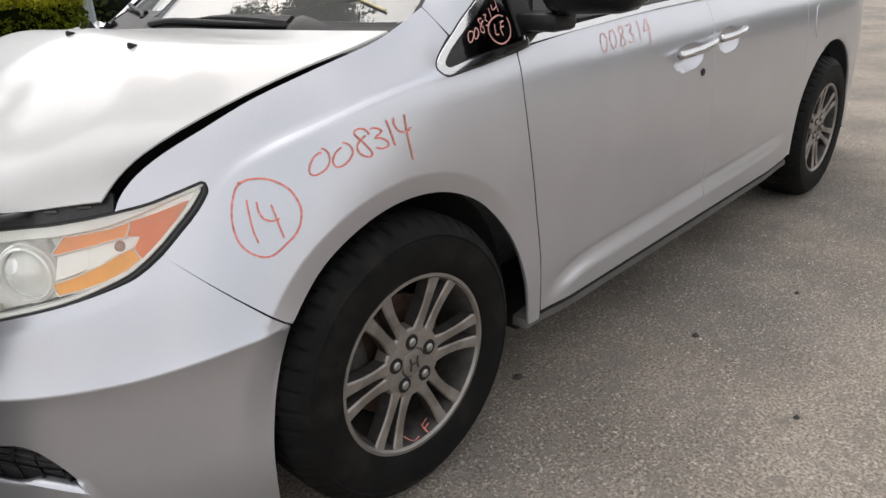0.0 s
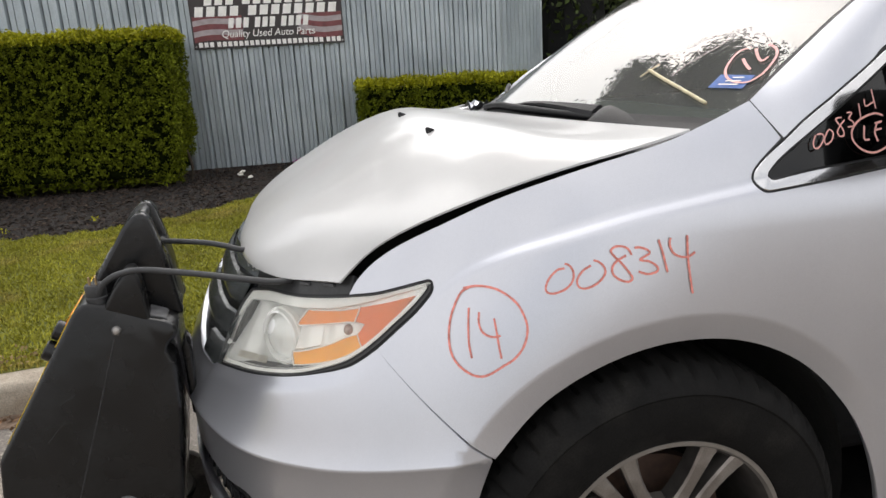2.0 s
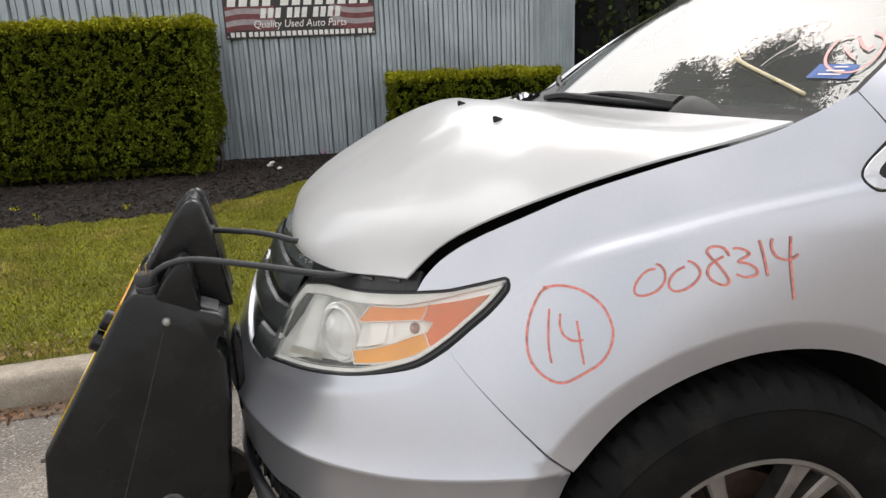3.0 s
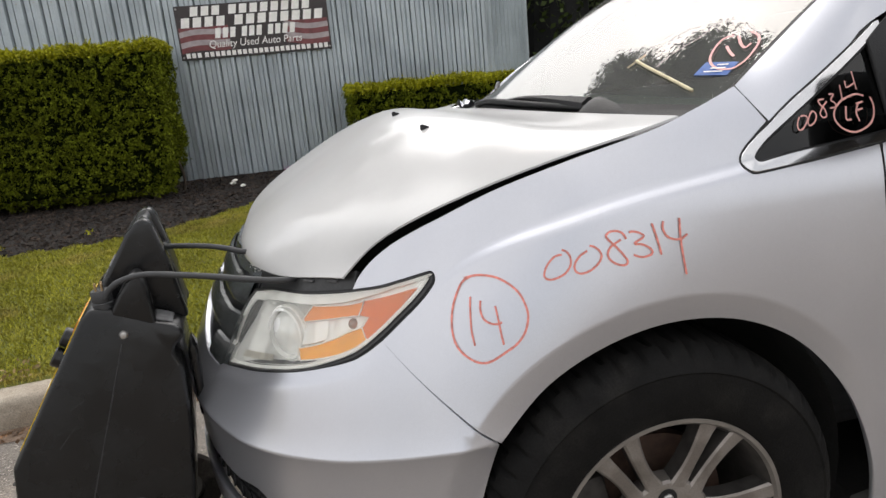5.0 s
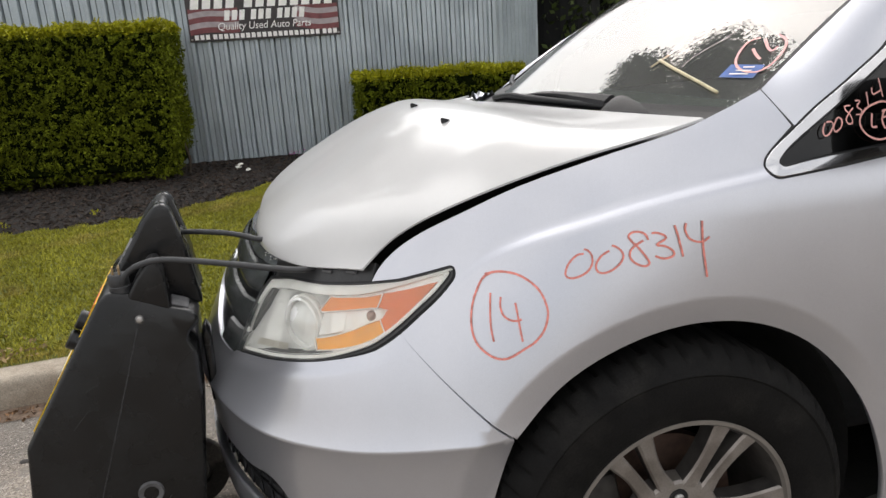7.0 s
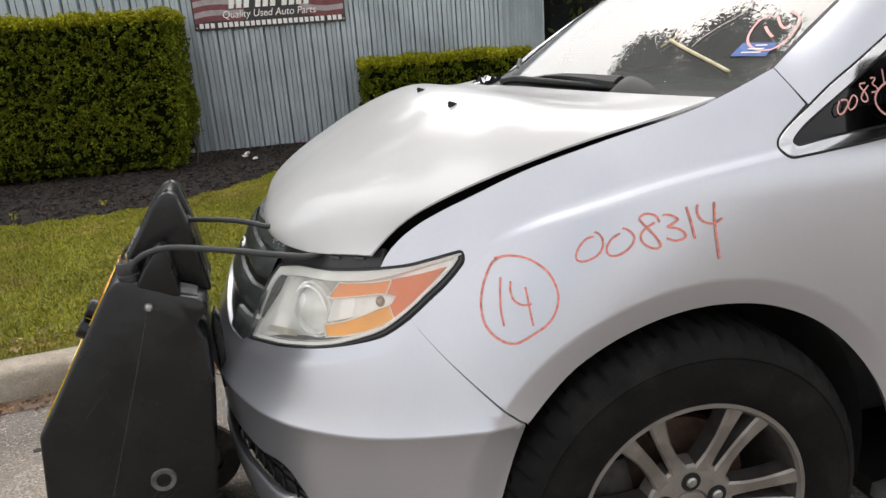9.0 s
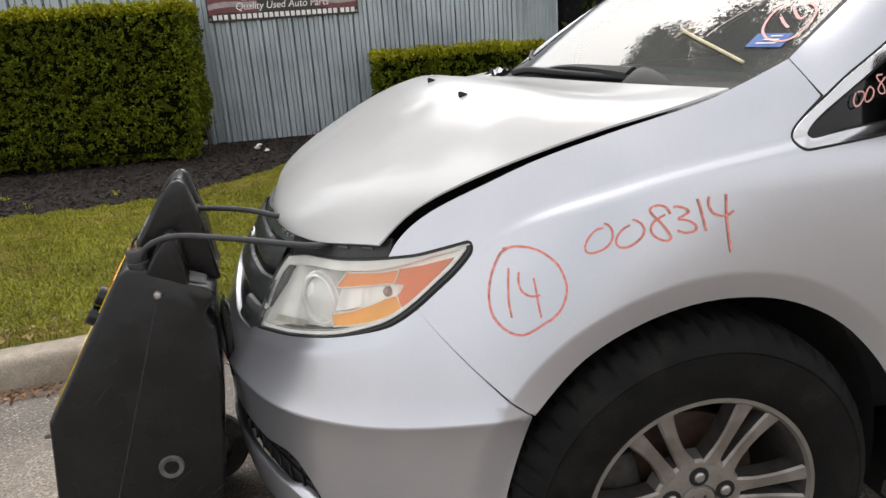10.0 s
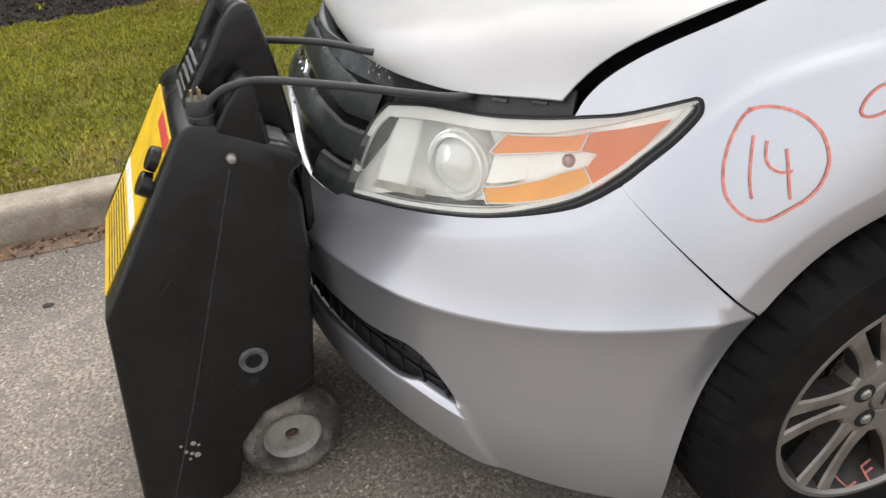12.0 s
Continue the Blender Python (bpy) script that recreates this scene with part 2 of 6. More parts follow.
GRASS = surface("grass_blade", (0.262, 0.252, 0.030), 0.6, vary=0.25, scale=1.6, second=(0.35, 0.285, 0.07), second_at=0.60, random_value=0.45, spec=0.15)
MULCH = surface("mulch", (0.0125, 0.009, 0.0072), 0.95, vary=0.3, scale=5.0, fine=0.5, fine_scale=90.0, bump=0.02, bump_scale=45.0)
CHIP = surface("mulch_chip", (0.036, 0.024, 0.017), 0.9, random_value=0.95)
LEAF = surface("hedge_leaf", (0.098, 0.116, 0.008), 0.6, vary=0.25, scale=3.0, random_value=0.7, spec=0.06)
LEAF_TOP = surface("bright_leaf", (0.285, 0.28, 0.010), 0.55, vary=0.2, scale=4.0, random_value=0.35, spec=0.15)
LEAF_DARK = surface("tree_leaf", (0.045, 0.062, 0.016), 0.6, vary=0.3, scale=1.5, random_value=0.6, spec=0.15)
TWIG = surface("bark", (0.06, 0.045, 0.032), 0.9, vary=0.3, scale=14.0, bump=0.01, bump_scale=30.0)
METAL_WALL = surface("galvanised_sheet", (0.41, 0.455, 0.485), 0.42, 0.45, vary=0.12, scale=1.3, second=(0.34, 0.38, 0.41), second_at=0.56, fine=0.06, fine_scale=60.0)
SIGN_DARK = surface("sign_dark", (0.035, 0.027, 0.028), 0.45, vary=0.2, scale=6.0)
SIGN_RED = surface("sign_red", (0.17, 0.045, 0.05), 0.45, vary=0.25, scale=8.0)
SIGN_PALE = surface("sign_pale", (0.36, 0.31, 0.32), 0.45, vary=0.2, scale=8.0)
SIGN_WHITE = surface("sign_white", (0.84, 0.82, 0.80), 0.45, vary=0.08, scale=10.0)
STICKER_BLUE = surface("sticker_blue", (0.03, 0.10, 0.34), 0.4, vary=0.2, scale=60.0)
CABIN = surface("cabin_grey", (0.05, 0.05, 0.052), 0.8, vary=0.2, scale=6.0)


# ---- building helpers ----
def thing(name, at, label, category, group="", kind=""):
    """An empty at the foot of a thing, which its parts hang on."""
    e = new(name)
    e.empty_display_size = 0.1
    e.matrix_basis = Matrix.Translation(at)
    return tagged(e, label, category, group, kind)


def mesh_of(name, verts, faces, material, normals=None, smooth=True):
    me = bpy.data.meshes.new(name)
    me.from_pydata([tuple(v) for v in verts], [], faces)
    for m in material if isinstance(material, (list, tuple)) else (material,):
        me.materials.append(m)
    if smooth:
        me.polygons.foreach_set("use_smooth", [True] * len(me.polygons))
    if normals is not None:
        me.normals_split_custom_set_from_vertices([tuple(n) for n in normals])
    me.update()
    return me


def hang(name, me, parent, label="", m=None):
    """Links a mesh as a part; its coordinates are the world's unless a pose is given."""
    ob = new(name, me)
    if parent is not None:
        ob.parent = parent
        ob.matrix_parent_inverse = (parent.matrix_basis.inverted() if parent.parent is None else Matrix.Identity(4))
    if m is not None:
        ob.matrix_basis = m
    return tagged(ob, label) if label else ob


def part(name, bm, material, parent, label="", m=None, smooth=False):
    me = bpy.data.meshes.new(name)
    bm.to_mesh(me)
    bm.free()
    for one in material if isinstance(material, (list, tuple)) else (material,):
        me.materials.append(one)
    if smooth:
        me.polygons.foreach_set("use_smooth", [True] * len(me.polygons))
        me.set_sharp_from_angle(angle=radians(38))
    return hang(name, me, parent, label, m)


def box_bm(sx, sy, sz, at=(0, 0, 0), bevel=0.0, turn=None, segments=2):
    bm = bmesh.new()
    bmesh.ops.create_cube(bm, size=1.0)
    bmesh.ops.scale(bm, vec=(sx, sy, sz), verts=bm.verts)
    if bevel:
        bmesh.ops.bevel(bm, geom=bm.edges[:], offset=bevel, segments=segments, affect="EDGES", profile=0.5)
    bmesh.ops.transform(bm, matrix=Matrix.Translation(at) @ (turn or Matrix.Identity(4)), verts=bm.verts)
    return bm


def lathe_bm(profile, n=64, axis="Y", closed=False):
    """Turns (radius, along) pairs about the axis."""
    bm = bmesh.new()
    rings = []
    for i in range(n):
        a = 2 * math.pi * i / n
        c, s = math.cos(a), math.sin(a)
        rings.append([bm.verts.new((r * c, h, r * s) if axis == "Y" else (r * c, r * s, h)) for r, h in profile])
    k = len(profile)
    for i in range(n):
        p, q = rings[i], rings[(i + 1) % n]
        for j in range(k if closed else k - 1):
            bm.faces.new((p[j], p[(j + 1) % k], q[(j + 1) % k], q[j]))
    bmesh.ops.recalc_face_normals(bm, faces=bm.faces)
    return bm


def catmull(points, steps=8, closed=False):
    """A smooth curve through the points."""
    pts = [Vector(p) for p in points]
    n, out = len(pts), []
    for i in range(n if closed else n - 1):
        if closed:
            p0, p1, p2, p3 = pts[i - 1], pts[i], pts[(i + 1) % n], pts[(i + 2) % n]
        else:
            p0, p1, p2, p3 = pts[max(i - 1, 0)], pts[i], pts[i + 1], pts[min(i + 2, n - 1)]
        for j in range(steps):
            t = j / steps
            out.append(0.5 * ((2 * p1) + (p2 - p0) * t + (2 * p0 - 5 * p1 + 4 * p2 - p3) * t * t + (3 * p1 - p0 - 3 * p2 + p3) * t ** 3))
    if not closed:
        out.append(pts[-1])
    return out


def tube(points, radius, material, sides=10, steps=8, name="tube"):
    path = catmull(points, steps)
    verts, faces = [], []
    up = Vector((0.0, 0.31, 0.95))
    for i, p in enumerate(path):
        d = (path[min(i + 1, len(path) - 1)] - path[max(i - 1, 0)]).normalized()
        a = d.cross(up).normalized()
        b = a.cross(d).normalized()
        for k in range(sides):
            w = 2 * math.pi * k / sides
            verts.append(p + radius * (math.cos(w) * a + math.sin(w) * b))
    for i in range(len(path) - 1):
        for k in range(sides):
            q, r = i * sides + k, i * sides + (k + 1) % sides
            faces.append((q, r, r + sides, q + sides))
    faces.append(tuple(range(sides))[::-1])
    faces.append(tuple(range(len(verts) - sides, len(verts))))
    return mesh_of(name, verts, faces, material)


def within(poly, pts):
    """Which of the points lie inside the outline."""
    x, y = pts[:, 0], pts[:, 1]
    inside = np.zeros(len(pts), bool)
    p = np.asarray(poly)
    for (x1, y1), (x2, y2) in zip(p, np.roll(p, -1, 0)):
        if y1 != y2:
            inside ^= ((y1 > y) != (y2 > y)) & (x < (x2 - x1) * (y - y1) / (y2 - y1) + x1)
    return inside


def far_from(poly, pts, gap):
    p = np.asarray(poly)
    keep = np.ones(len(pts), bool)
    for a, b in zip(p, np.roll(p, -1, 0)):
        d = b - a
        t = np.clip(((pts - a) @ d) / max(d @ d, 1e-12), 0, 1)
        keep &= np.hypot(*(pts - a - t[:, None] * d).T) > gap
    return keep


def evenly(poly, step, closed=True):
    """The outline cut into even lengths, corners kept."""
    out = []
    n = len(poly)
    for i in range(n if closed else n - 1):
        a, b = np.asarray(poly[i], float), np.asarray(poly[(i + 1) % n], float)
        k = max(1, int(np.hypot(*(b - a)) / step))
        out += [tuple(a + (b - a) * j / k) for j in range(k)]
    if not closed:
        out.append(tuple(poly[-1]))
    return out


def sheet(name, outline, place, material, holes=(), step=0.025, edge=0.014, lift=0.0, lines=()):
    """A pressed panel: the part of the surface place(u, v) inside the outline, with its edges folded back. Returns a mesh."""
    loops = [evenly(outline, step)] + [evenly(h, step) for h in holes]
    flat, edges = [], []
    for lp in loops:
        k = len(flat)
        flat += lp
        edges += [(k + i, k + (i + 1) % len(lp)) for i in range(len(lp))]
    o = np.asarray(loops[0])
    lo, hi = o.min(0), o.max(0)
    gx, gy = np.meshgrid(np.arange(lo[0] + step * 0.5, hi[0], step), np.arange(lo[1] + step * 0.5, hi[1], step))
    gx[::2] += step * 0.5
    grid = np.stack([gx.ravel(), gy.ravel()], 1)
    keep = within(loops[0], grid) & far_from(loops[0], grid, step * 0.55)
    for lp in loops[1:]:
        keep &= ~within(lp, grid) & far_from(lp, grid, step * 0.55)
    for ln in lines:
        cut = np.asarray(evenly(ln, step * .8, False))
        inside = within(loops[0], cut) & far_from(loops[0], cut, step * .3)
        for lp in loops[1:]:
            inside &= ~within(lp, cut) & far_from(lp, cut, step * .3)
        k = len(flat)
        order = [i for i in range(len(cut)) if inside[i]]
        back = {i: k + j for j, i in enumerate(order)}
        flat += [tuple(cut[i]) for i in order]
        edges += [(back[i], back[i + 1]) for i in order if i + 1 in back]
        for i in range(len(cut) - 1):
            a, b = cut[i], cut[i + 1]
            t = np.clip(((grid - a) @ (b - a)) / max((b - a) @ (b - a), 1e-12), 0, 1)
            keep &= np.hypot(*(grid - a - t[:, None] * (b - a)).T) > step * .4
    pts = [Vector(p) for p in flat] + [Vector(p) for p in grid[keep]]
    res = delaunay_2d_cdt(pts, edges, [], 0, 1e-6)
    v2, tris = res[0], res[2]
    cen = np.array([[sum(v2[i][k] for i in f) / 3 for k in (0, 1)] for f in tris])
    ok = within(loops[0], cen)
    for lp in loops[1:]:
        ok &= ~within(lp, cen)

    def normal(u, v):
        e = 0.004
        a = Vector(place(u + e, v)) - Vector(place(u - e, v))
        b = Vector(place(u, v + e)) - Vector(place(u, v - e))
        return a.cross(b).normalized()

    verts, normals = [], []
    for p in v2:
        nrm = normal(p[0], p[1])
        verts.append(Vector(place(p[0], p[1])) + nrm * lift)
        normals.append(nrm)
    faces = []
    for f, good in zip(tris, ok):
        if good:
            a, b, c = f
            n = (verts[b] - verts[a]).cross(verts[c] - verts[a])
            faces.append((a, b, c) if n.dot(normals[a]) > 0 else (a, c, b))
    # folded edges
    count = {}
    for f in faces:
        for i, j in ((f[0], f[1]), (f[1], f[2]), (f[2], f[0])):
            count[(i, j)] = 1
    rim = [(i, j) for (i, j) in count if (j, i) not in count]
    if edge:
        for i, j in rim:
            side = (verts[j] - verts[i]).cross(normals[i]).normalized()
            k = len(verts)
            verts += [verts[i].copy(), verts[j].copy(), verts[j] - normals[j] * edge, verts[i] - normals[i] * edge]
            normals += [(side + normals[i]).normalized(), (side + normals[j]).normalized(), side, side]
            faces.append((k, k + 3, k + 2, k + 1))
    used = sorted({i for f in faces for i in f})
    back = {i: k for k, i in enumerate(used)}
    return mesh_of(name, [verts[i] for i in used], [tuple(back[i] for i in f) for f in faces], material, [normals[i] for i in used])


def scatter_mesh(name, centres, axes_a, axes_b, material):
    """Many small four-cornered flakes in one mesh, from arrays of centres and half-axes."""
    n = len(centres)
    v = np.empty((n, 4, 3))
    v[:, 0], v[:, 1], v[:, 2], v[:, 3] = centres - axes_a, centres - axes_b * 0.8, centres + axes_a, centres + axes_b
    me = bpy.data.meshes.new(name)
    me.vertices.add(n * 4), me.loops.add(n * 4), me.polygons.add(n)
    me.vertices.foreach_set("co", v.ravel())
    me.loops.foreach_set("vertex_index", np.arange(n * 4))
    me.polygons.foreach_set("loop_start", np.arange(0, n * 4, 4))
    for m in material if isinstance(material, (list, tuple)) else (material,):
        me.materials.append(m)
    me.update(calc_edges=True)
    return me


def random_axes(rng, n, size, spread=0.35):
    a = rng.normal(size=(n, 3))
    a /= np.linalg.norm(a, axis=1)[:, None]
    b = np.cross(a, rng.normal(size=(n, 3)))
    b /= np.linalg.norm(b, axis=1)[:, None]
    s = size * (1 + spread * rng.uniform(-1, 1, (n, 1)))
    return a * s, b * s * 0.6


STICK_WOOD = surface("pale_stick_wood", (0.62, 0.55, 0.36), 0.6, vary=0.15, scale=40.0)
INTAKE_GREY = surface("intake_grey", (0.035, 0.034, 0.035), 0.55, vary=0.3, scale=25.0)
SCRATCH = surface("pale_scratch", (0.026, 0.026, 0.027), 0.6, vary=0.4, scale=60.0)
STRAW = surface("dry_straw", (0.30, 0.215, 0.105), 0.9, vary=0.3, scale=12.0, random_value=0.5)
DEAD_LEAF = surface("dead_leaf", (0.24, 0.135, 0.07), 0.85, vary=0.3, scale=20.0, random_value=0.6)
SILL_GREY = surface("sill_grey", (0.085, 0.083, 0.08), 0.55, vary=0.2, scale=6.0)
# ---- the van's skin: u < 0 is the angle round the nose, u > 0 the metres behind the front axle ----
def spline(*pts):
    xs, ys = [p[0] for p in pts], [p[1] for p in pts]
    n = len(xs)
    h = [xs[i + 1] - xs[i] for i in range(n - 1)]
    s = [(ys[i + 1] - ys[i]) / h[i] for i in range(n - 1)]
    m = [s[0]] + [0.0 if s[i - 1] * s[i] <= 0 else 2 * s[i - 1] * s[i] / (s[i - 1] + s[i]) for i in range(1, n - 1)] + [s[-1]]

    def f(x):
        if x <= xs[0]:
            return ys[0] + m[0] * (x - xs[0])
        if x >= xs[-1]:
            return ys[-1] + m[-1] * (x - xs[-1])
        i = 0
        while x > xs[i + 1]:
            i += 1
        t = (x - xs[i]) / h[i]
        return ys[i] * (1 + 2 * t) * (1 - t) ** 2 + m[i] * h[i] * t * (1 - t) ** 2 + ys[i + 1] * t * t * (3 - 2 * t) + m[i + 1] * h[i] * t * t * (t - 1)
    return f


def ease(a, b, x):
    t = min(1.0, max(0.0, (x - a) / (b - a)))
    return t * t * (3 - 2 * t)


CREASE_Z = spline((-1.571, .530), (-1.0, .537), (-.87, .543), (-.727, .5575), (-.6, .572), (-.493, .5885), (-.396, .6025), (-.32, .611), (0, .622), (4.15, .622))
SKIN_A = spline((-1.571, .965), (-1.3, .985), (-1.02, 1.016), (-.72, 1.058), (-.56, 1.063), (-.35, 1.052), (-.1, 1.013), (.15, .996), (.5, .995), (2.6, .995), (3.4, .98), (4.15, .80))
SKIN_B = spline((-1.571, .36), (-1.02, .58), (-.72, .27), (-.56, .25), (-.35, .20), (-.1, .04), (.15, -.045), (.5, -.05), (4.15, -.03))
SKIN_C = spline((-1.571, .35), (-1.02, -.1), (-.72, .35), (-.56, .38), (-.35, .36), (-.1, .30), (.15, .245), (.5, .24), (4.15, .22))


SHOULDER = spline((-.60, .76), (-.446, .848), (-.40, .882), (-.3586, .910), (-.284, .938), (-.181, .966), (-.079, .990), (.032, 1.009), (.145, 1.024), (.3, 1.04))
SWAGE_Z = spline((.48, .326), (.55, .346), (.64, .373), (.75, .390), (1.0, .398), (1.6, .412), (2.6, .440))
SHELF = spline((-1.571, .600), (-1.12, .606), (-1.094, .625), (-.924, .656), (-.782, .6925), (-.682, .7165), (-.597, .741), (-.558, .760), (-.520, .7865), (-.455, .846))


def stand(u, z):
    """How far the skin stands out from the axis."""
    w = z - CREASE_Z(u)
    a = SKIN_A(u) - SKIN_B(u) * w - SKIN_C(u) * w * w
    up = a - 1.7 * max(0.0, z - .97) ** 2 * ease(-.6, -.1, u)
    low = SKIN_A(u) - .016 * (1 - math.exp(min(w, 0.0) / .05)) - .012 * min(w, 0.0) - .9 * max(0.0, .36 - z) ** 2
    up -= .010 * (1 - math.exp(-max(w, 0.0) / .04)) * (1 - ease(-.36, -.12, u))
    front = low if w < 0 else up
    side = up if w > 0 else SKIN_A(u) - .05 * SKIN_B(u) * w
    q = ease(-.36, -.12, u)
    d = front + (side - front) * q
    zc = SWAGE_Z(u)
    rise = ease(.49, .66, u) * (1 - ease(2.2, 2.5, u))
    d += rise * (.013 * (1 - ease(zc - .034, zc + .016, z)) - .002 * math.exp(-((z - zc - .026) / .010) ** 2))
    zs = SHOULDER(u)
    fade = ease(-.47, -.24, u) * (1 - ease(.16, .34, u))
    d -= fade * (.015 * ease(zs - .003, zs + .020, z) - .005 * ease(zs + .03, zs + .11, z))
    zl = SHELF(u)
    d -= .0085 * ease(zl - .030, zl + .003, z) * (1 - ease(-.60, -.50, u)) * ease(-1.45, -1.1, u)
    d += .008 * (1 - ease(.345, .352, z)) * (1 - ease(-.012, .012, u + .731 + .42 * (z - .315)))
    d += .007 * ease(-1.14, -1.36, u) * ease(.52, .60, z) * (1 - ease(.71, .77, z))
    if u > -.6:
        x = u if u >= 0 else -a * math.sin(-u)
        for cx in (.0, 3.0):
            r = math.hypot(x - cx, z - .36)
            t = max(0.0, min(1.0, (.456 + .021 * ease(-.30, .20, x - cx) - r) / .060))
            d -= .022 * t * (1 - ease(.30, .45, x - cx)) * ease(.22, .5, z)
    return d


def skin(u, z):
    if u < -math.pi / 2:
        x, y, z = skin(-math.pi - u, z)
        return x, -y, z
    d = stand(u, z)
    return (u, -d, z) if u >= 0 else (-d * math.sin(-u), -d * math.cos(-u), z)


def right_skin(u, z):
    x, y, z = skin(-u, z)
    return x, -y, z


def inset(place, depth):
    """The same surface, deeper inside the body."""
    def f(u, z):
        p = Vector(place(u, z))
        c = Vector((0.0, 0.0, p.z)) if p.x < 0 else Vector((p.x, 0.0, p.z))
        return p + (c - p).normalized() * depth
    return f


def flat_curve(points, steps=6):
    return [(p[0], p[1]) for p in catmull([(a, b, 0.0) for a, b in points], steps)]


def shrink(poly, gap):
    """An outline moved inwards by gap."""
    p = np.asarray(poly, float)
    area = 0.5 * np.sum(p[:, 0] * np.roll(p[:, 1], -1) - np.roll(p[:, 0], -1) * p[:, 1])
    d = np.roll(p, -1, 0) - np.roll(p, 1, 0)
    d /= np.maximum(np.hypot(d[:, 0], d[:, 1]), 1e-9)[:, None]
    nrm = np.stack([-d[:, 1], d[:, 0]], 1) * (1 if area > 0 else -1)
    return [tuple(q) for q in p + nrm * gap]


def shrink_by(poly, gaps):
    """The same with a gap of its own at each corner."""
    p, q = np.asarray(poly, float), np.asarray(shrink(poly, 1.0))
    return [tuple(a) for a in p + (q - p) * np.asarray(gaps)[:, None]]


def both(name, outline, depth, material, parent, label="", **kw):
    """A panel on the near side and its twin on the far side."""
    place_l = inset(skin, depth) if depth else skin
    place_r = inset(right_skin, depth) if depth else right_skin
    a = hang(name, sheet(name, outline, place_l, material, **kw), parent, label)
    for key in ("holes", "lines"):
        if key in kw:
            kw = dict(kw, **{key: [[(-u, z) for u, z in h] for h in kw[key]]})
    b = hang(name, sheet(name, [(-u, z) for u, z in outline], place_r, material, **kw), parent, label)
    return a, b


# ---- the minivan ----
van = thing("minivan", (1.5, 0, 0), "silver minivan with dented hood and red marker numbers, beside kerb", "car")

LAMP_LOW = flat_curve([(-.4225, .9005), (-.4195, .890), (-.4245, .877), (-.451, .8475), (-.486, .8165), (-.520, .7865), (-.558, .7585), (-.597, .739), (-.682, .7145), (-.782, .6905), (-.924, .654), (-1.01, .637), (-1.094, .623)])
LAMP_IN = flat_curve([(-1.094, .623), (-1.100, .665), (-1.097, .712), (-1.080, .757), (-1.045, .792)])
LAMP_TOP = flat_curve([(-1.045, .792), (-.975, .8065), (-.90, .8230), (-.80, .8405), (-.71, .8510), (-.62, .8615), (-.548, .8735), (-.494, .8875), (-.441, .9015), (-.430, .9035), (-.4225, .9005)])
LAMP = LAMP_LOW[:-1] + LAMP_IN[:-1] + LAMP_TOP[:-1]
FENDER_TOP = flat_curve([(-.600, .864), (-.587, .8875), (-.560, .915), (-.520, .942), (-.476, .964), (-.412, .990), (-.300, 1.0315), (-.144, 1.0755), (.0125, 1.1105), (.10, 1.138), (.197, 1.170)])
ARCH = flat_curve([(-.314, .609), (-.225, .700), (-.11, .758), (.013, .780), (.149, .762), (.274, .695), (.378, .574), (.440, .415), (.451, .290)])
DOOR_SEAM = flat_curve([(.499, .307), (.497, .48), (.450, .767), (.430, .944), (.430, 1.047)])
tip_i = next(i for i, p in enumerate(LAMP_LOW) if p[1] < .784)
corner_i = next(i for i, p in enumerate(LAMP_TOP) if p[0] > -.602)
FENDER = (LAMP_LOW[:tip_i] + [(-.520, .783)] + ARCH + [(.452, .283), (.496, .283)] + DOOR_SEAM
          + flat_curve([(.428, 1.0475), (.30, 1.0345), (.200, 1.0250), (.178, 1.0232), (.166, 1.0265), (.1588, 1.036), (.160, 1.050), (.170, 1.0635), (.190, 1.080), (.228, 1.107)]) + FENDER_TOP[::-1] + LAMP_TOP[corner_i:-1])
def rim_line(r, a0, a1, n=30):
    out = []
    for i in range(n + 1):
        a = radians(a0 + (a1 - a0) * i / n)
        x, z = r * math.cos(a), .36 + r * math.sin(a)
        u = x
        if x < 0:
            for _ in range(12):
                w = z - CREASE_Z(u)
                u = -math.asin(min(1, -x / (SKIN_A(u) - SKIN_B(u) * w - SKIN_C(u) * w * w)))
        out.append((u, z))
    return out


FLARE = [rim_line(r, 12, 172, 44) for r in (.488, .482, .477, .472, .467, .462, .457, .452, .446, .438)]
RIDGE = [[(u, SHOULDER(u) + dz) for u in [-.44 + .02 * i for i in range(32)]] for dz in (-.009, -.003, .004, .010, .017, .025, .035)]
CREASE = [[(u, CREASE_Z(u) + dz) for u in [-1.56 + .02 * i for i in range(62)]] for dz in (-.06, -.042, -.028, -.017, -.009, -.004, 0, .004, .009, .017, .028, .042)]
SHELF_LINES = [[(u, SHELF(u) + dz) for u in [-1.5 + .02 * i for i in range(46)]] for dz in (-.038, -.03, -.022, -.014, -.007)]
crushed = [(-u, z if z < 1.05 else 1.05 + .3 * (z - 1.05)) for u, z in FENDER]
fenders = (hang("fender", sheet("fender", FENDER, skin, PAINT, step=.015, lines=FLARE + RIDGE), van),
           hang("fender", sheet("fender", crushed, right_skin, PAINT, step=.015, lines=[[(-u, z) for u, z in ln] for ln in FLARE + RIDGE]), van, "silver fender with its rear end bent down"))

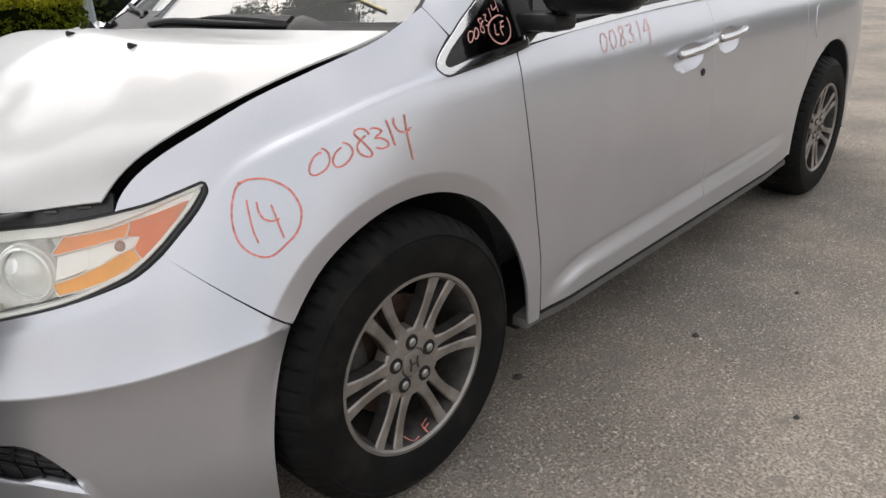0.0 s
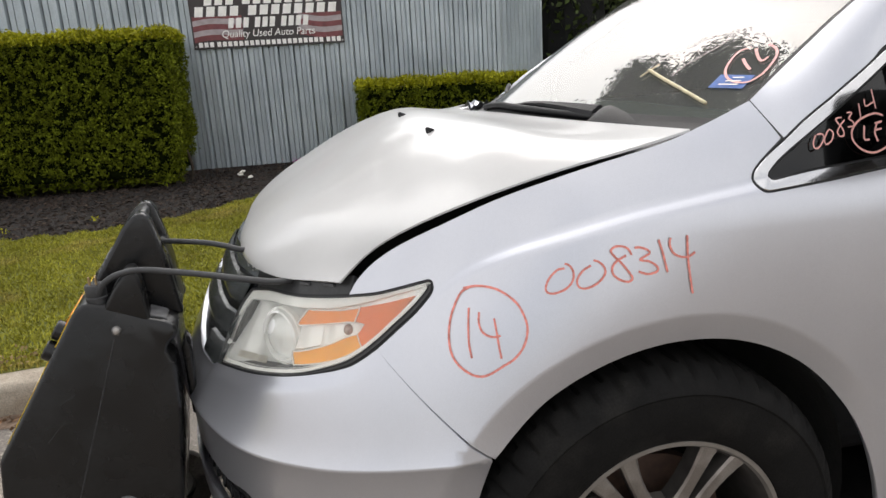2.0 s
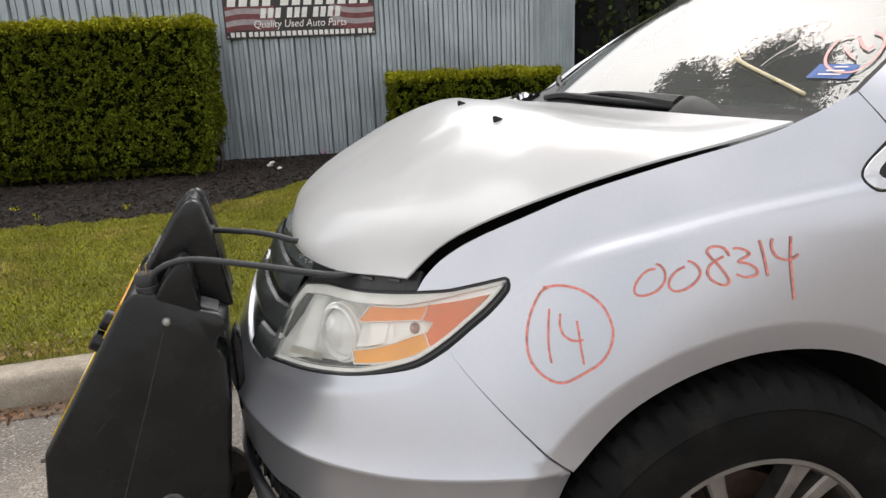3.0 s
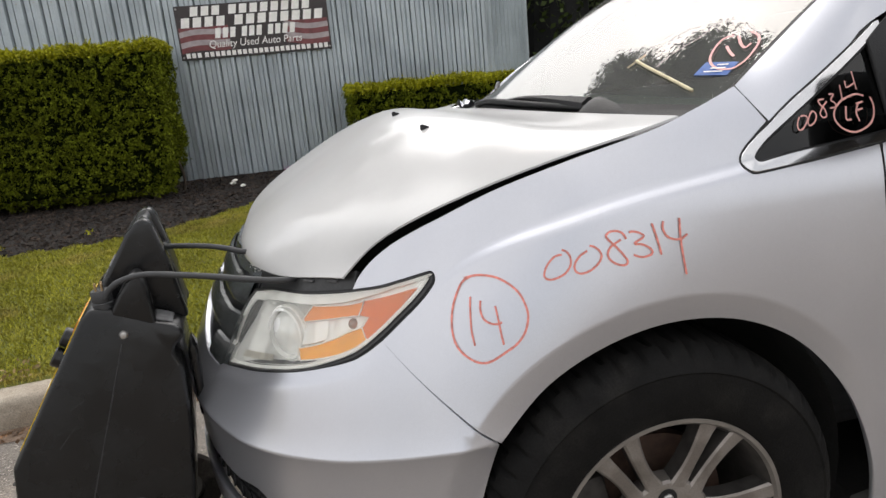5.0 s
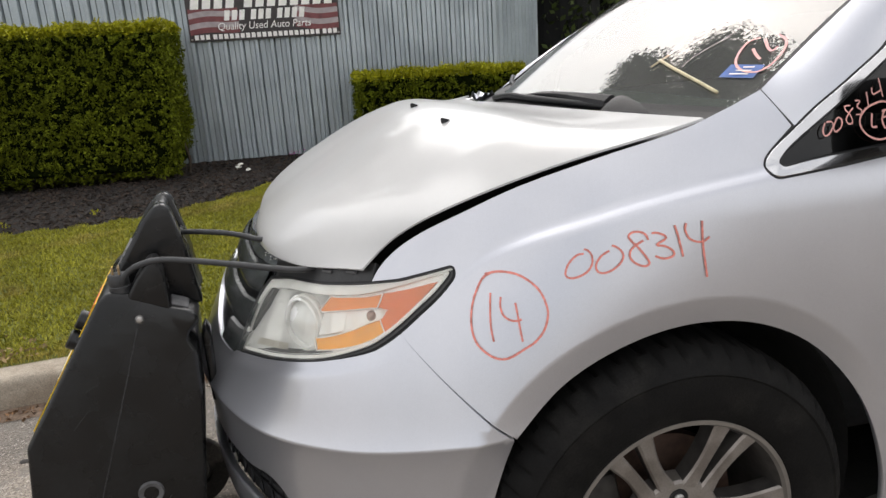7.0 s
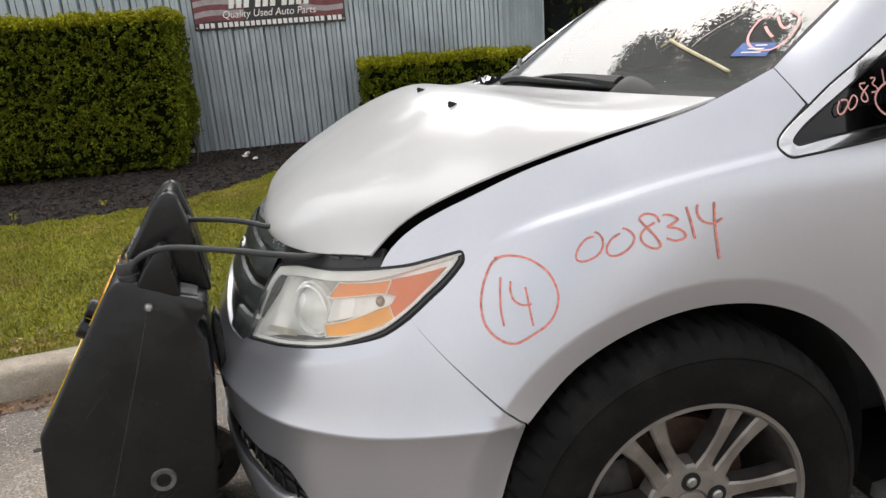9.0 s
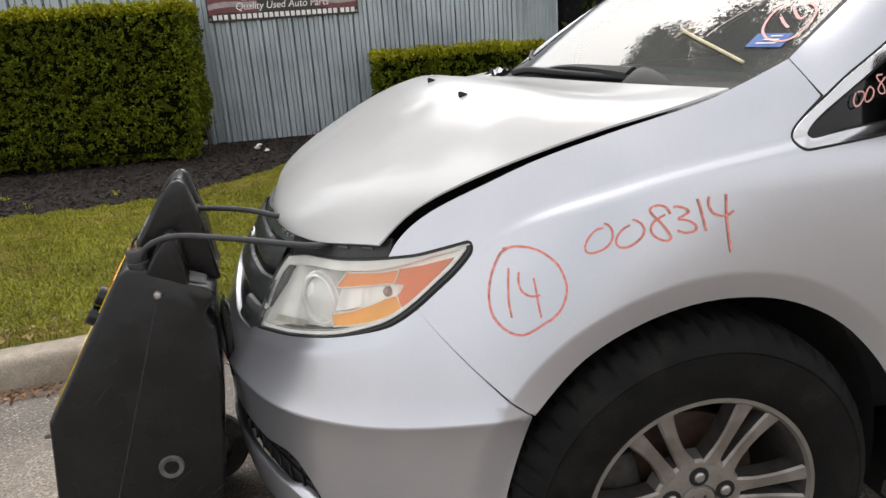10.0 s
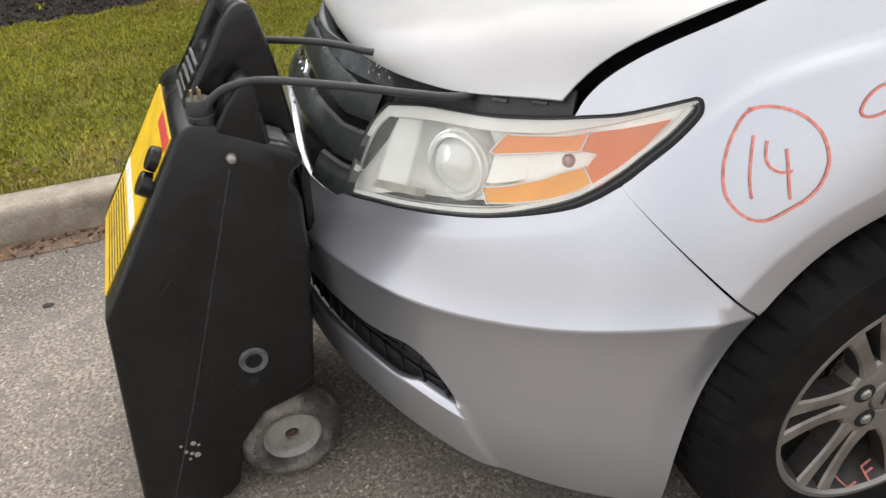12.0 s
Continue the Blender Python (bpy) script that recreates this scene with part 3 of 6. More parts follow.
BUMPER_TOP = LAMP_LOW[tip_i:-1] + flat_curve([(-1.094, .623), (-1.13, .612), (-1.24, .614), (-1.32, .638), (-1.39, .664), (-1.46, .686), (-1.571, .696)])
half = [(-.318, .606), (-.522, .7845)] + BUMPER_TOP[1:]
lower = flat_curve([(-1.571, .245), (-1.2, .242), (-.842, .225), (-.709, .203), (-.54, .185), (-.390, .17)])
front_arch = flat_curve([(-.390, .17), (-.389, .31), (-.372, .42), (-.347, .516), (-.318, .606)])
turn_over = lambda pts: [(-math.pi - u, z) for u, z in pts][::-1]
BUMPER = half[:-1] + turn_over(half)[:-1] + turn_over(front_arch)[:-1] + turn_over(lower)[:-1] + lower[:-1] + front_arch[:-1]
intake_half = flat_curve([(-.733, .318), (-.772, .380), (-.842, .428), (-.960, .414), (-1.10, .415), (-1.571, .418)]) 
intake_low = flat_curve([(-1.571, .347), (-1.1, .347), (-.94, .347), (-.834, .341), (-.733, .322)])
INTAKE = intake_half[:-1] + turn_over(intake_half)[:-1] + turn_over(intake_low)[:-1] + intake_low[:-1]
bumper = hang("front_bumper", sheet("front_bumper", BUMPER, skin, PAINT, holes=[INTAKE], step=.014, edge=.03, lines=[ln for c in CREASE + SHELF_LINES for ln in (c, turn_over(c))] + [ln for r in (.494, .4865, .482, .4775, .468, .456) for c in (rim_line(r, 146, 205, 20),) for ln in (c, turn_over(c))]), van, "silver plastic bumper with a sharp crease")
hang("intake_backing", sheet("intake_backing", [(-.70, .315), (-.76, .395), (-.84, .445), (-2.30, .445), (-2.38, .395), (-2.44, .315), (-1.571, .32)], inset(skin, .032), INTAKE_GREY, step=.03, edge=0), bumper, "dark plastic intake mesh")
for k in range(5):
    z0 = .345 + .017 * k
    row = [(-.70 - .02 * k, z0), (-.95, z0 + .012), (-1.571, z0 + .012), (-2.2, z0 + .012), (-math.pi + .70 + .02 * k, z0)]
    hang("intake_bar", tube([inset(skin, .026)(*p) for p in evenly(row, .12, False)], .0042, BLACK_TRIM, 6, 2, "intake_bar"), bumper)
for k in range(30):
    u0 = -.775 - .0535 * k
    zt = .42 if k not in (0, 29) else .38
    hang("intake_rib", tube([inset(skin, .024)(u0, .335), inset(skin, .024)(u0 - .018, (.335 + zt) / 2), inset(skin, .024)(u0, zt)], .0036, BLACK_TRIM, 6, 2, "intake_rib"), bumper)

# headlights: a clear lens over a pale bowl, a projector and amber cells
def headlight(sign):
    place = skin if sign < 0 else right_skin
    fl = (lambda pts: pts) if sign < 0 else (lambda pts: [(-u, z) for u, z in pts])
    low = len(LAMP_LOW) - 1
    gaps = [.0035 + (.0100 * ease(-.72, -.52, u) if i < low else .002) for i, (u, z) in enumerate(LAMP)]
    broad = [g + (.0065 if i < low else .0065 + .0125 * ease(-.50, -.66, u)) for i, (g, (u, z)) in enumerate(zip(gaps, LAMP))]
    lens_line = shrink_by(LAMP, gaps)
    rim_out, rim_in = shrink_by(LAMP, [g + .0008 for g in gaps]), shrink_by(LAMP, broad)
    body = hang("headlight", sheet("headlight", fl(LAMP), inset(place, .003), BLACK_TRIM, holes=[fl(lens_line)], step=.02, edge=.03), van, "hazy headlight with amber reflectors")
    seal_out, seal_in = shrink_by(LAMP, [.45 * g for g in gaps]), shrink_by(LAMP, [.72 * g for g in gaps])
    hang("seal_lip", sheet("seal_lip", fl(seal_out), inset(place, .0005), STRIP_GREY, holes=[fl(seal_in)], step=.02, edge=.004), body, "ribbed rubber seal")
    hang("lens", sheet("lens", fl(lens_line), inset(place, .002), LENS, step=.02, edge=0), body, "hazy clear plastic lens").visible_shadow = False
    hang("lens_rim", sheet("lens_rim", fl(rim_out), inset(place, .007), LAMP_EDGE, holes=[fl(rim_in)], step=.02, edge=.012), body, "frosted rim inside the lens")

    def bowl_place(u, z):
        k = -abs(u)
        return inset(place, .020 + .036 * ease(-.66, -.74, k) * ease(-1.04, -.94, k))(u, z)

    hang("bowl", sheet("bowl", fl(lens_line), bowl_place, REFLECTOR, step=.015, edge=0), body, "pale metallic reflector bowl")
    hang("bowl_wall", sheet("bowl_wall", fl(rim_in), inset(place, .012), REFLECTOR, holes=[fl(shrink(rim_in, .0008))], step=.02, edge=.030), body)
    # strip added low in the bowl; its dull beige paints the shadow there
    shade_strip = flat_curve([(-1.030, .649), (-.96, .662), (-.89, .678)], 4) + flat_curve([(-.895, .690), (-.96, .675), (-1.022, .664)], 4)
    hang("bowl_foot_shade", sheet("bowl_foot_shade", fl(shade_strip), inset(place, .018), BOWL_SHADE, step=.02, edge=.02), body, "beige strip for the shade at the foot of the bowl")
    upper = [(-.733, .7935)] + flat_curve([(-.709, .8215), (-.66, .827), (-.614, .833), (-.577, .8415)], 4) + flat_curve([(-.586, .8165), (-.655, .804), (-.724, .7915)], 4)
    corner = flat_curve([(-.5735, .8425), (-.520, .856), (-.462, .8715)], 4)[:-1] + flat_curve([(-.460, .872), (-.488, .841), (-.523, .801), (-.556, .771)], 4) + [(-.566, .782), (-.573, .798), (-.5605, .8165), (-.583, .817)]
    under = flat_curve([(-.577, .797), (-.607, .786), (-.640, .771), (-.694, .7525), (-.737, .7415)], 4) + flat_curve([(-.7265, .721), (-.690, .728), (-.636, .742), (-.593, .757), (-.560, .773)], 4) + [(-.569, .785)]
    clear = flat_curve([(-.726, .7895), (-.655, .8020), (-.585, .8145), (-.5625, .8155)], 4) + flat_curve([(-.578, .7990), (-.607, .7885), (-.640, .7735), (-.694, .7555), (-.735, .7445)], 4)
    hang("amber_cell", sheet("amber_cell", fl(corner), inset(place, .011), AMBER, step=.015, edge=.012), body, "deep orange reflector cell")
    hang("amber_cell", sheet("amber_cell", fl(upper), inset(place, .013), AMBER_PALE, step=.015, edge=.012), body, "orange reflector cell")
    hang("amber_cell", sheet("amber_cell", fl(under), inset(place, .015), AMBER_LIGHT, step=.015, edge=.010), body, "yellow-orange reflector cell")
    hang("clear_cell", sheet("clear_cell", fl(clear), lambda u, z: inset(place, .018 + .003 * math.sin(45 * u) ** 2)(u, z), REFLECTOR, step=.010, edge=.014), body, "clear reflector cell with a bulb")
    for line in (upper, under):
        hang("cell_edge", tube([inset(place, .0115)(*q) for q in fl(line + line[:1])], .0014, LAMP_EDGE, 6, 2, "cell_edge"), body)
    q = inset(place, .022)(*(fl([(-.603, .7975)])[0]))
    bm = bmesh.new()
    bmesh.ops.create_icosphere(bm, subdivisions=3, radius=.0105)
    bmesh.ops.translate(bm, vec=q, verts=bm.verts)
    part("bulb", bm, BULB, body, "dull amber bulb", None, True)
    c = Vector(inset(skin, .024)(-.805, .7495))
    if sign > 0:
        c.y = -c.y
    aim = Vector((-.72, .58 * sign * 1.0, .10)).normalized()
    m = Matrix.Translation(c) @ Vector((0, -1, 0)).rotation_difference(aim).to_matrix().to_4x4()
    prof = [(.001, -.016), (.014, -.0150), (.026, -.0115), (.036, -.006), (.043, .000), (.047, .007)]
    part("projector_lens", lathe_bm(prof, 40), PROJECTOR, body, "round clear projector", m, True)
    part("projector_ring", lathe_bm([(.047, .010), (.0475, -.003), (.0495, -.006), (.0535, -.004), (.056, .006), (.064, .030), (.074, .050)], 40), REFLECTOR, body, "", m, True)
    part("projector_bezel", lathe_bm([(.0555, .004), (.0575, .001), (.0600, .004), (.0600, .016)], 40), LAMP_EDGE, body, "", m, True)
    return body


for sign in (-1, 1):
    headlight(sign)

# black carrier strip above each lamp, under the hood edge
strip = flat_curve([(-.606, .858), (-.70, .846), (-.80, .833), (-.90, .815), (-.985, .797), (-1.05, .785)]) + flat_curve([(-1.06, .835), (-.90, .862), (-.80, .872), (-.70, .882), (-.605, .892)])
both("carrier_strip", strip, .012, STRIP_GREY, van, "black plastic strip with clips")
for k in range(5):
    p = Vector(inset(skin, .010)(-.66 - .07 * k, .872 - .006 * k))
    for s in (1, -1):
        part("strip_clip", box_bm(.024, .010, .006, (p.x, p.y * s, p.z), .002, Matrix.Rotation(s * -.7, 4, "Z")), POLY_GREY, van)

# hood: an edge line along the fender, a middle line, and a buckled skin between them
def smooth_line(at, values, degree):
    """One polynomial through the middle of the values, so that the sheet has no kinks."""
    c = np.polyfit(at, values, degree)
    return lambda x: float(np.polyval(c, x))


HE = [smooth_line((0, .1, .2, .35, .55, .78, 1), c, 5) for c in ((-.545, -.500, -.462, -.378, -.243, -.10, .078), (-.760, -.762, -.778, -.808, -.840, -.874, -.884), (.885, .925, .957, 1.000, 1.049, 1.090, 1.130))]
HM = [smooth_line((0, .1, .2, .35, .55, .67, .80, 1), c, 5) for c in ((-.772, -.752, -.695, -.56, -.40, -.32, -.235, -.09), (.864, .900, .938, 1.018, 1.116, 1.142, 1.144, 1.132))]


def hood_at(s, t):
    """s from the nose to the windscreen, t from the near edge (-1) to the far edge (1)."""
    a = 1 - abs(t)
    g = 1 - max(0.0, 1 - a) ** (3.4 - 1.4 * s)
    xe, ye, ze, xm, zm = HE[0](s), HE[1](s), HE[2](s), HM[0](s), HM[1](s)
    x = xe + (xm - xe) * g
    y = ye * (1 - a) * (-1 if t > 0 else 1)
    z = ze + (zm - ze) * (1 - (1 - a) ** 2.2)
    z -= .013 * ease(.0, .22, a) * (1 - ease(.0, .25, s))
    # the far half sags towards the windscreen
    z -= ease(-.35, .35, t) * ease(.35, .65, s) * (.018 + .022 * ease(.75, 1.0, s) * ease(.3, .9, t))
    # pressed ridge: a low roof whose top runs along the sheet
    top = .23 - .16 * s + .09 * s * s
    p, q = a / top, (1 - a) / (1 - top)
    z += .0065 * ease(.0, .3, s) * ease(1.02, .8, s) * (.5 * (p + q - math.sqrt((p - q) ** 2 + .02)))
    return x, y, z


HOOD = [(-.999 + 1.998 * i / 30, 0.0) for i in range(31)] + [(.999, i / 24) for i in range(1, 25)] + [(.999 - 1.998 * i / 30, 1.0) for i in range(1, 31)] + [(-.999, 1 - i / 24) for i in range(1, 24)]
hood = hang("hood", sheet("hood", [(t, s) for t, s in HOOD], lambda t, s: hood_at(max(0, min(1, s)), max(-1, min(1, -t))), HOOD_PAINT, step=.025, edge=.005), van, "dented silver hood standing slightly open")
def under_hood(t, s):
    x, y, z = hood_at(max(0, min(1, s)), max(-1, min(1, -t)))
    return x * .96 + .01, y * .925, z - .06
hang("hood_lining", sheet("hood_lining", [(-.995, .0), (.995, .0), (.995, 1.0), (-.995, 1.0)], under_hood, LINER_AND_SHADE, step=.05, edge=.02), hood)
for tx, sx in ((-.225, .645), (-.565, .627)):
    c = Vector(hood_at(sx, tx))
    bm = box_bm(.021, .016, .013, (0, 0, .0055), 0)
    for v in bm.verts:
        if v.co.z > .008:
            v.co.x, v.co.y = .25 * v.co.x - .004, .35 * v.co.y
    bmesh.ops.bevel(bm, geom=bm.edges[:], offset=.0012, segments=2, affect="EDGES")
    lean = Matrix.Rotation(-.45, 4, "Y")
    part("washer_nozzle", bm, BLACK_TRIM, hood, "", Matrix.Translation(c) @ lean, True)
# dark inner skins added to close hood and lamp gaps, shade as colour
gut = [(-.62, .55), (-1.0, .50), (-1.571, .50), (-2.14, .50), (-2.52, .55), (-2.52, .86), (-2.14, .80), (-1.571, .78), (-1.0, .80), (-.62, .86)]
hang("front_gap_shade", sheet("front_gap_shade", gut, inset(skin, .085), LINER_AND_SHADE, step=.04, edge=0), van)
for s in (1, -1):
    pts, n = [], 12
    for i in range(n + 1):
        q = i / n
        pts.append((HE[0](q) + .01, HE[1](q) * s * 1.0, HE[2](q) - .012))
    v, f = [], []
    for p in pts:
        v += [(p[0] + .004, p[1] + .036 * s, p[2] - .038), (p[0] + .02, p[1] + .12 * s, p[2] - .058)]
    f = [(2 * i, 2 * i + 1, 2 * i + 3, 2 * i + 2) for i in range(n)]
    hang("gutter_gap_shade", mesh_of("gutter_gap_shade", v, f, BLACK_TRIM), van)

# grille: black upper cover, bars and a plain chrome shape in the middle
GR = flat_curve([(-1.095, .640), (-1.13, .618), (-1.24, .616), (-1.32, .640), (-1.39, .666), (-1.46, .688), (-1.571, .698)])
GT = flat_curve([(-1.571, .800), (-1.3, .800), (-1.1, .805), (-1.0, .800)])
GRILLE = GR[:-1] + turn_over(GR)[:-1] + turn_over(GT)[:-1] + GT[:-1] + [(-1.03, .73)]
grille = hang("grille", sheet("grille", [(u, z) for u, z in GRILLE], inset(skin, .012), GLOSS_BLACK, step=.03, edge=.03), van, "glossy black grille with broad curved bars")
bar_rows = [[(u, z + dz) for u, dz in ((-1.072, .004), (-1.19, -.003), (-1.34, .014), (-1.45, .025), (-1.571, .030), (-1.692, .025), (-1.80, .014), (-1.952, -.003), (-2.070, .004))] for z in (.669, .742)]
bar_rows += [[(-1.066, .612), (-1.15, .604), (-1.235, .606)], [(-1.907, .606), (-1.992, .604), (-2.076, .612)]]
for row in bar_rows:
    path = evenly(row, .05, False)
    v, f = [], []
    for u, z in path:
        for depth, dz in ((.012, .000), (.005, .003), (.001, .014), (.002, .038), (.005, .0525), (.012, .0555)):
            v.append(inset(skin, depth)(u, z + dz))
    for i in range(len(path) - 1):
        for j in range(5):
            f.append((6 * i + j, 6 * i + j + 1, 6 * i + j + 7, 6 * i + j + 6))
    me = mesh_of("grille_bar", v, f, GRILLE_GREY)
    me.set_sharp_from_angle(angle=radians(20))
    hang("grille_bar", me, grille, "dark grey bar")
cover = flat_curve([(-1.01, .806), (-1.2, .803), (-1.571, .80)]) 
cover_top = flat_curve([(-1.571, .838), (-1.2, .846), (-1.0, .852)])
COVER = cover[:-1] + turn_over(cover)[:-1] + turn_over(cover_top)[:-1] + cover_top[:-1]
hang("grille_cover", sheet("grille_cover", COVER, inset(skin, .016), COVER_GREY, step=.03, edge=.04), van, "glossy black cover above the grille")
# small white flecks scattered over one end of the cover
crng = np.random.default_rng(3)
flecks = np.array([inset(skin, .013)(u, z) for u, z in zip(crng.uniform(-1.18, -1.04, 22), crng.uniform(.815, .842, 22))])
ca, cb = random_axes(crng, 22, .0028, .8)
tagged(hang("white_flecks", scatter_mesh("white_flecks", flecks, ca, cb, LABEL_WHITE), van), kind="stuff")
for loop in (((-1.571 + .075, .655), (-1.571 + .06, .755), (-1.571 - .06, .755), (-1.571 - .075, .655), (-1.571 + .075, .655)), ((-1.571 + .03, .66), (-1.571 + .03, .75)), ((-1.571 - .03, .66), (-1.571 - .03, .75)), ((-1.571 + .03, .705), (-1.571 - .03, .705))):
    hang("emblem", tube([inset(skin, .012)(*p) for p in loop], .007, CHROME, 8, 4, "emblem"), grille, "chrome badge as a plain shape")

# windscreen, cowl and wipers
def screen_at(t, s):
    """t across (-1 near, 1 far), s from the cowl to the roof; the knock pushed the far half back."""
    yb, yt = .868, .70
    y = t * (yb + (yt - yb) * s)
    back = .7 * max(0.0, t + .25) ** 2 if t < .3 else .212 - .16 * (t - .3)
    back *= 1 - ease(.8, 1.0, s)
    xb, xt = -.10 + .25 * t * t + back, .80 + .15 * t * t + back
    zb, zt = 1.125 - .01 * t * t, 1.615 - .055 * t * t
    return xb + (xt - xb) * s - .03 * math.sin(math.pi * s), y, zb + (zt - zb) * s + .03 * math.sin(math.pi * s)


SCREEN = [(-1, 0), (1, 0), (1, 1), (-1, 1)]
screen = hang("windscreen", sheet("windscreen", SCREEN, lambda t, s: screen_at(-t, s), PANE, step=.05, edge=0), van, "windscreen reflecting sky and trees, with faint marker on it")
screen.visible_shadow = False
def band(place, a, b, width, material, name, lift=.002, steps=24):
    """A strip laid on a surface between two points of its plan."""
    v, f = [], []
    a, b = Vector(a), Vector(b)
    side = Vector((-(b - a).y, (b - a).x)).normalized() * width / 2
    for i in range(steps + 1):
        p = a + (b - a) * i / steps
        for q in (p - side, p + side):
            v.append(Vector(place(q.x, q.y)) + Vector((-.5, 0, .85)) * lift)
    return mesh_of(name, v, [(2 * i, 2 * i + 1, 2 * i + 3, 2 * i + 2) for i in range(steps)], material)
hang("screen_seal", band(screen_at, (.994, .0), (.994, 1.0), .012, BLACK_TRIM, "screen_seal"), screen)
hang("screen_seal", band(screen_at, (-.994, .0), (-.994, 1.0), .012, BLACK_TRIM, "screen_seal"), screen)
hang("screen_seal", band(screen_at, (-1, .015), (1, .015), .05, BLACK_TRIM, "screen_seal"), screen)
v, f = [], []
n = 24
for i in range(n + 1):
    t = -1 + 2 * i / n
    p, q = Vector(hood_at(.97, t)), Vector(screen_at(t * .99, .02))
    v += [p + Vector((-.02, 0, -.035)), p.lerp(q, .5) + Vector((0, 0, -.03)), q + Vector((0, 0, .004))]
for i in range(n):
    f += [(3 * i, 3 * i + 1, 3 * i + 4, 3 * i + 3), (3 * i + 1, 3 * i + 2, 3 * i + 5, 3 * i + 4)]
hang("cowl", mesh_of("cowl", v, f, BLACK_TRIM), van, "black plastic cowl")
def on_screen(t, s, h):
    p = Vector(screen_at(t, s))
    return p + Vector((-.5, 0, .85)) * h
def flat_arm(name, rows, material):
    """A flattened bar over the glass: rows of t, lower s, upper s and height."""
    v, f = [], []
    for t, lo, hi, h in rows:
        for s, k in ((lo, .004), (lo, h * .75), (lo + .25 * (hi - lo), h), (lo + .8 * (hi - lo), h), (hi, h * .8), (hi, .004)):
            v.append(on_screen(t, s, k))
    for i in range(len(rows) - 1):
        f += [(6 * i + j, 6 * i + (j + 1) % 6, 6 * i + 6 + (j + 1) % 6, 6 * i + 6 + j) for j in range(6)]
    f += [(5, 4, 3, 2, 1, 0), tuple(6 * (len(rows) - 1) + j for j in range(6))]
    me = mesh_of(name, v, f, material)
    me.set_sharp_from_angle(angle=radians(30))
    return me


wiper = hang("wiper", flat_arm("wiper", ((-.686, .008, .043, .022), (-.62, .016, .045, .022), (-.54, .026, .046, .021), (-.46, .033, .046, .019), (-.39, .032, .042, .017), (-.31, .022, .030, .014)), BLACK_TRIM), van, "black wiper arm parked along the cowl")
hang("wiper_blade", tube([on_screen(-.70, .012, .010), on_screen(-.40, .022, .011), on_screen(-.22, .026, .010), on_screen(-.09, .006, .010)], .0085, BLACK_TRIM, 6, 8, "wiper_blade"), wiper)
hang("wiper_cap", flat_arm("wiper_cap", ((-.694, -.035, .030, .014), (-.700, -.040, .041, .021), (-.715, -.040, .043, .023), (-.74, -.042, .037, .022), (-.77, -.045, .027, .020), (-.80, -.048, .013, .017), (-.825, -.050, -.002, .012), (-.838, -.050, -.012, .006)), BLACK_TRIM), wiper, "rounded black pivot cap")
wiper = hang("wiper", tube([on_screen(.50, -.01, .008), on_screen(.54, .01, .014), on_screen(.65, .02, .016), on_screen(.86, .045, .02)], .009, BLACK_TRIM, 8, 8, "wiper"), van, "black wiper arm parked along the cowl")
hang("wiper_blade", tube([on_screen(.52, .02, .01), on_screen(.65, .02, .01), on_screen(.9, .03, .01)], .007, BLACK_TRIM, 6, 6, "wiper_blade"), wiper)
# crumpled end of the far fender by the cowl
v, f = [], []
for i in range(7):
    for j in range(5):
        a, b = i / 6, j / 4
        v.append((.045 + .07 * a, .63 + .11 * b - .02 * a, 1.088 + .024 * math.sin(3.0 * b + 2 * a) + .008 * math.sin(17 * a + 5 * b)))
f = [(i * 5 + j, i * 5 + j + 1, i * 5 + j + 6, i * 5 + j + 5) for i in range(6) for j in range(4)]
hang("crumpled_corner", mesh_of("crumpled_corner", v, f, PAINT, smooth=False), van, "bent silver sheet end")

# cabin seen through the windscreen
part("dashboard", box_bm(.55, 1.5, .12, (.42, 0, 1.02), .05), CABIN, van, "dark grey dashboard", smooth=True)
part("cabin_floor", box_bm(3.4, 1.6, .06, (2.1, 0, .40), .02), CABIN, van)
for sx in (1.25, 2.2):
    for sy in (-.42, .42):
        part("seat", box_bm(.16, .5, .68, (sx + .1, sy, 1.0), .06, Matrix.Rotation(.25, 4, "Y")), CABIN, van, "dark cloth seat", smooth=True)
stick = thing("pale_stick", (.10, -.60, 1.085), "short pale stick held against the windscreen glass", "stick")
hang("stick", tube([tuple(on_screen(-.6927, .1802, .005)), tuple(on_screen(-.7525, .1544, .005)), tuple(on_screen(-.8540, .1101, .005)), tuple(on_screen(-.9184, .0791, .005))], .0036, STICK_WOOD, 6, 4, "stick"), stick)
hang("stick_end", tube([tuple(on_screen(-.6881, .1562, .005)), tuple(on_screen(-.7042, .2002, .005))], .0018, STICK_WOOD, 6, 2, "stick_end"), stick)

# pillars, roof and side glass
def side_up(u, z):
    d = stand(u, min(z, 1.06)) - max(0.0, z - 1.06) * .42 - .9 * max(0.0, z - 1.06) ** 2 * .25
    return u, -d, z


def side_up_right(u, z):
    x, y, z = side_up(-u, z)
    return x, -y, z


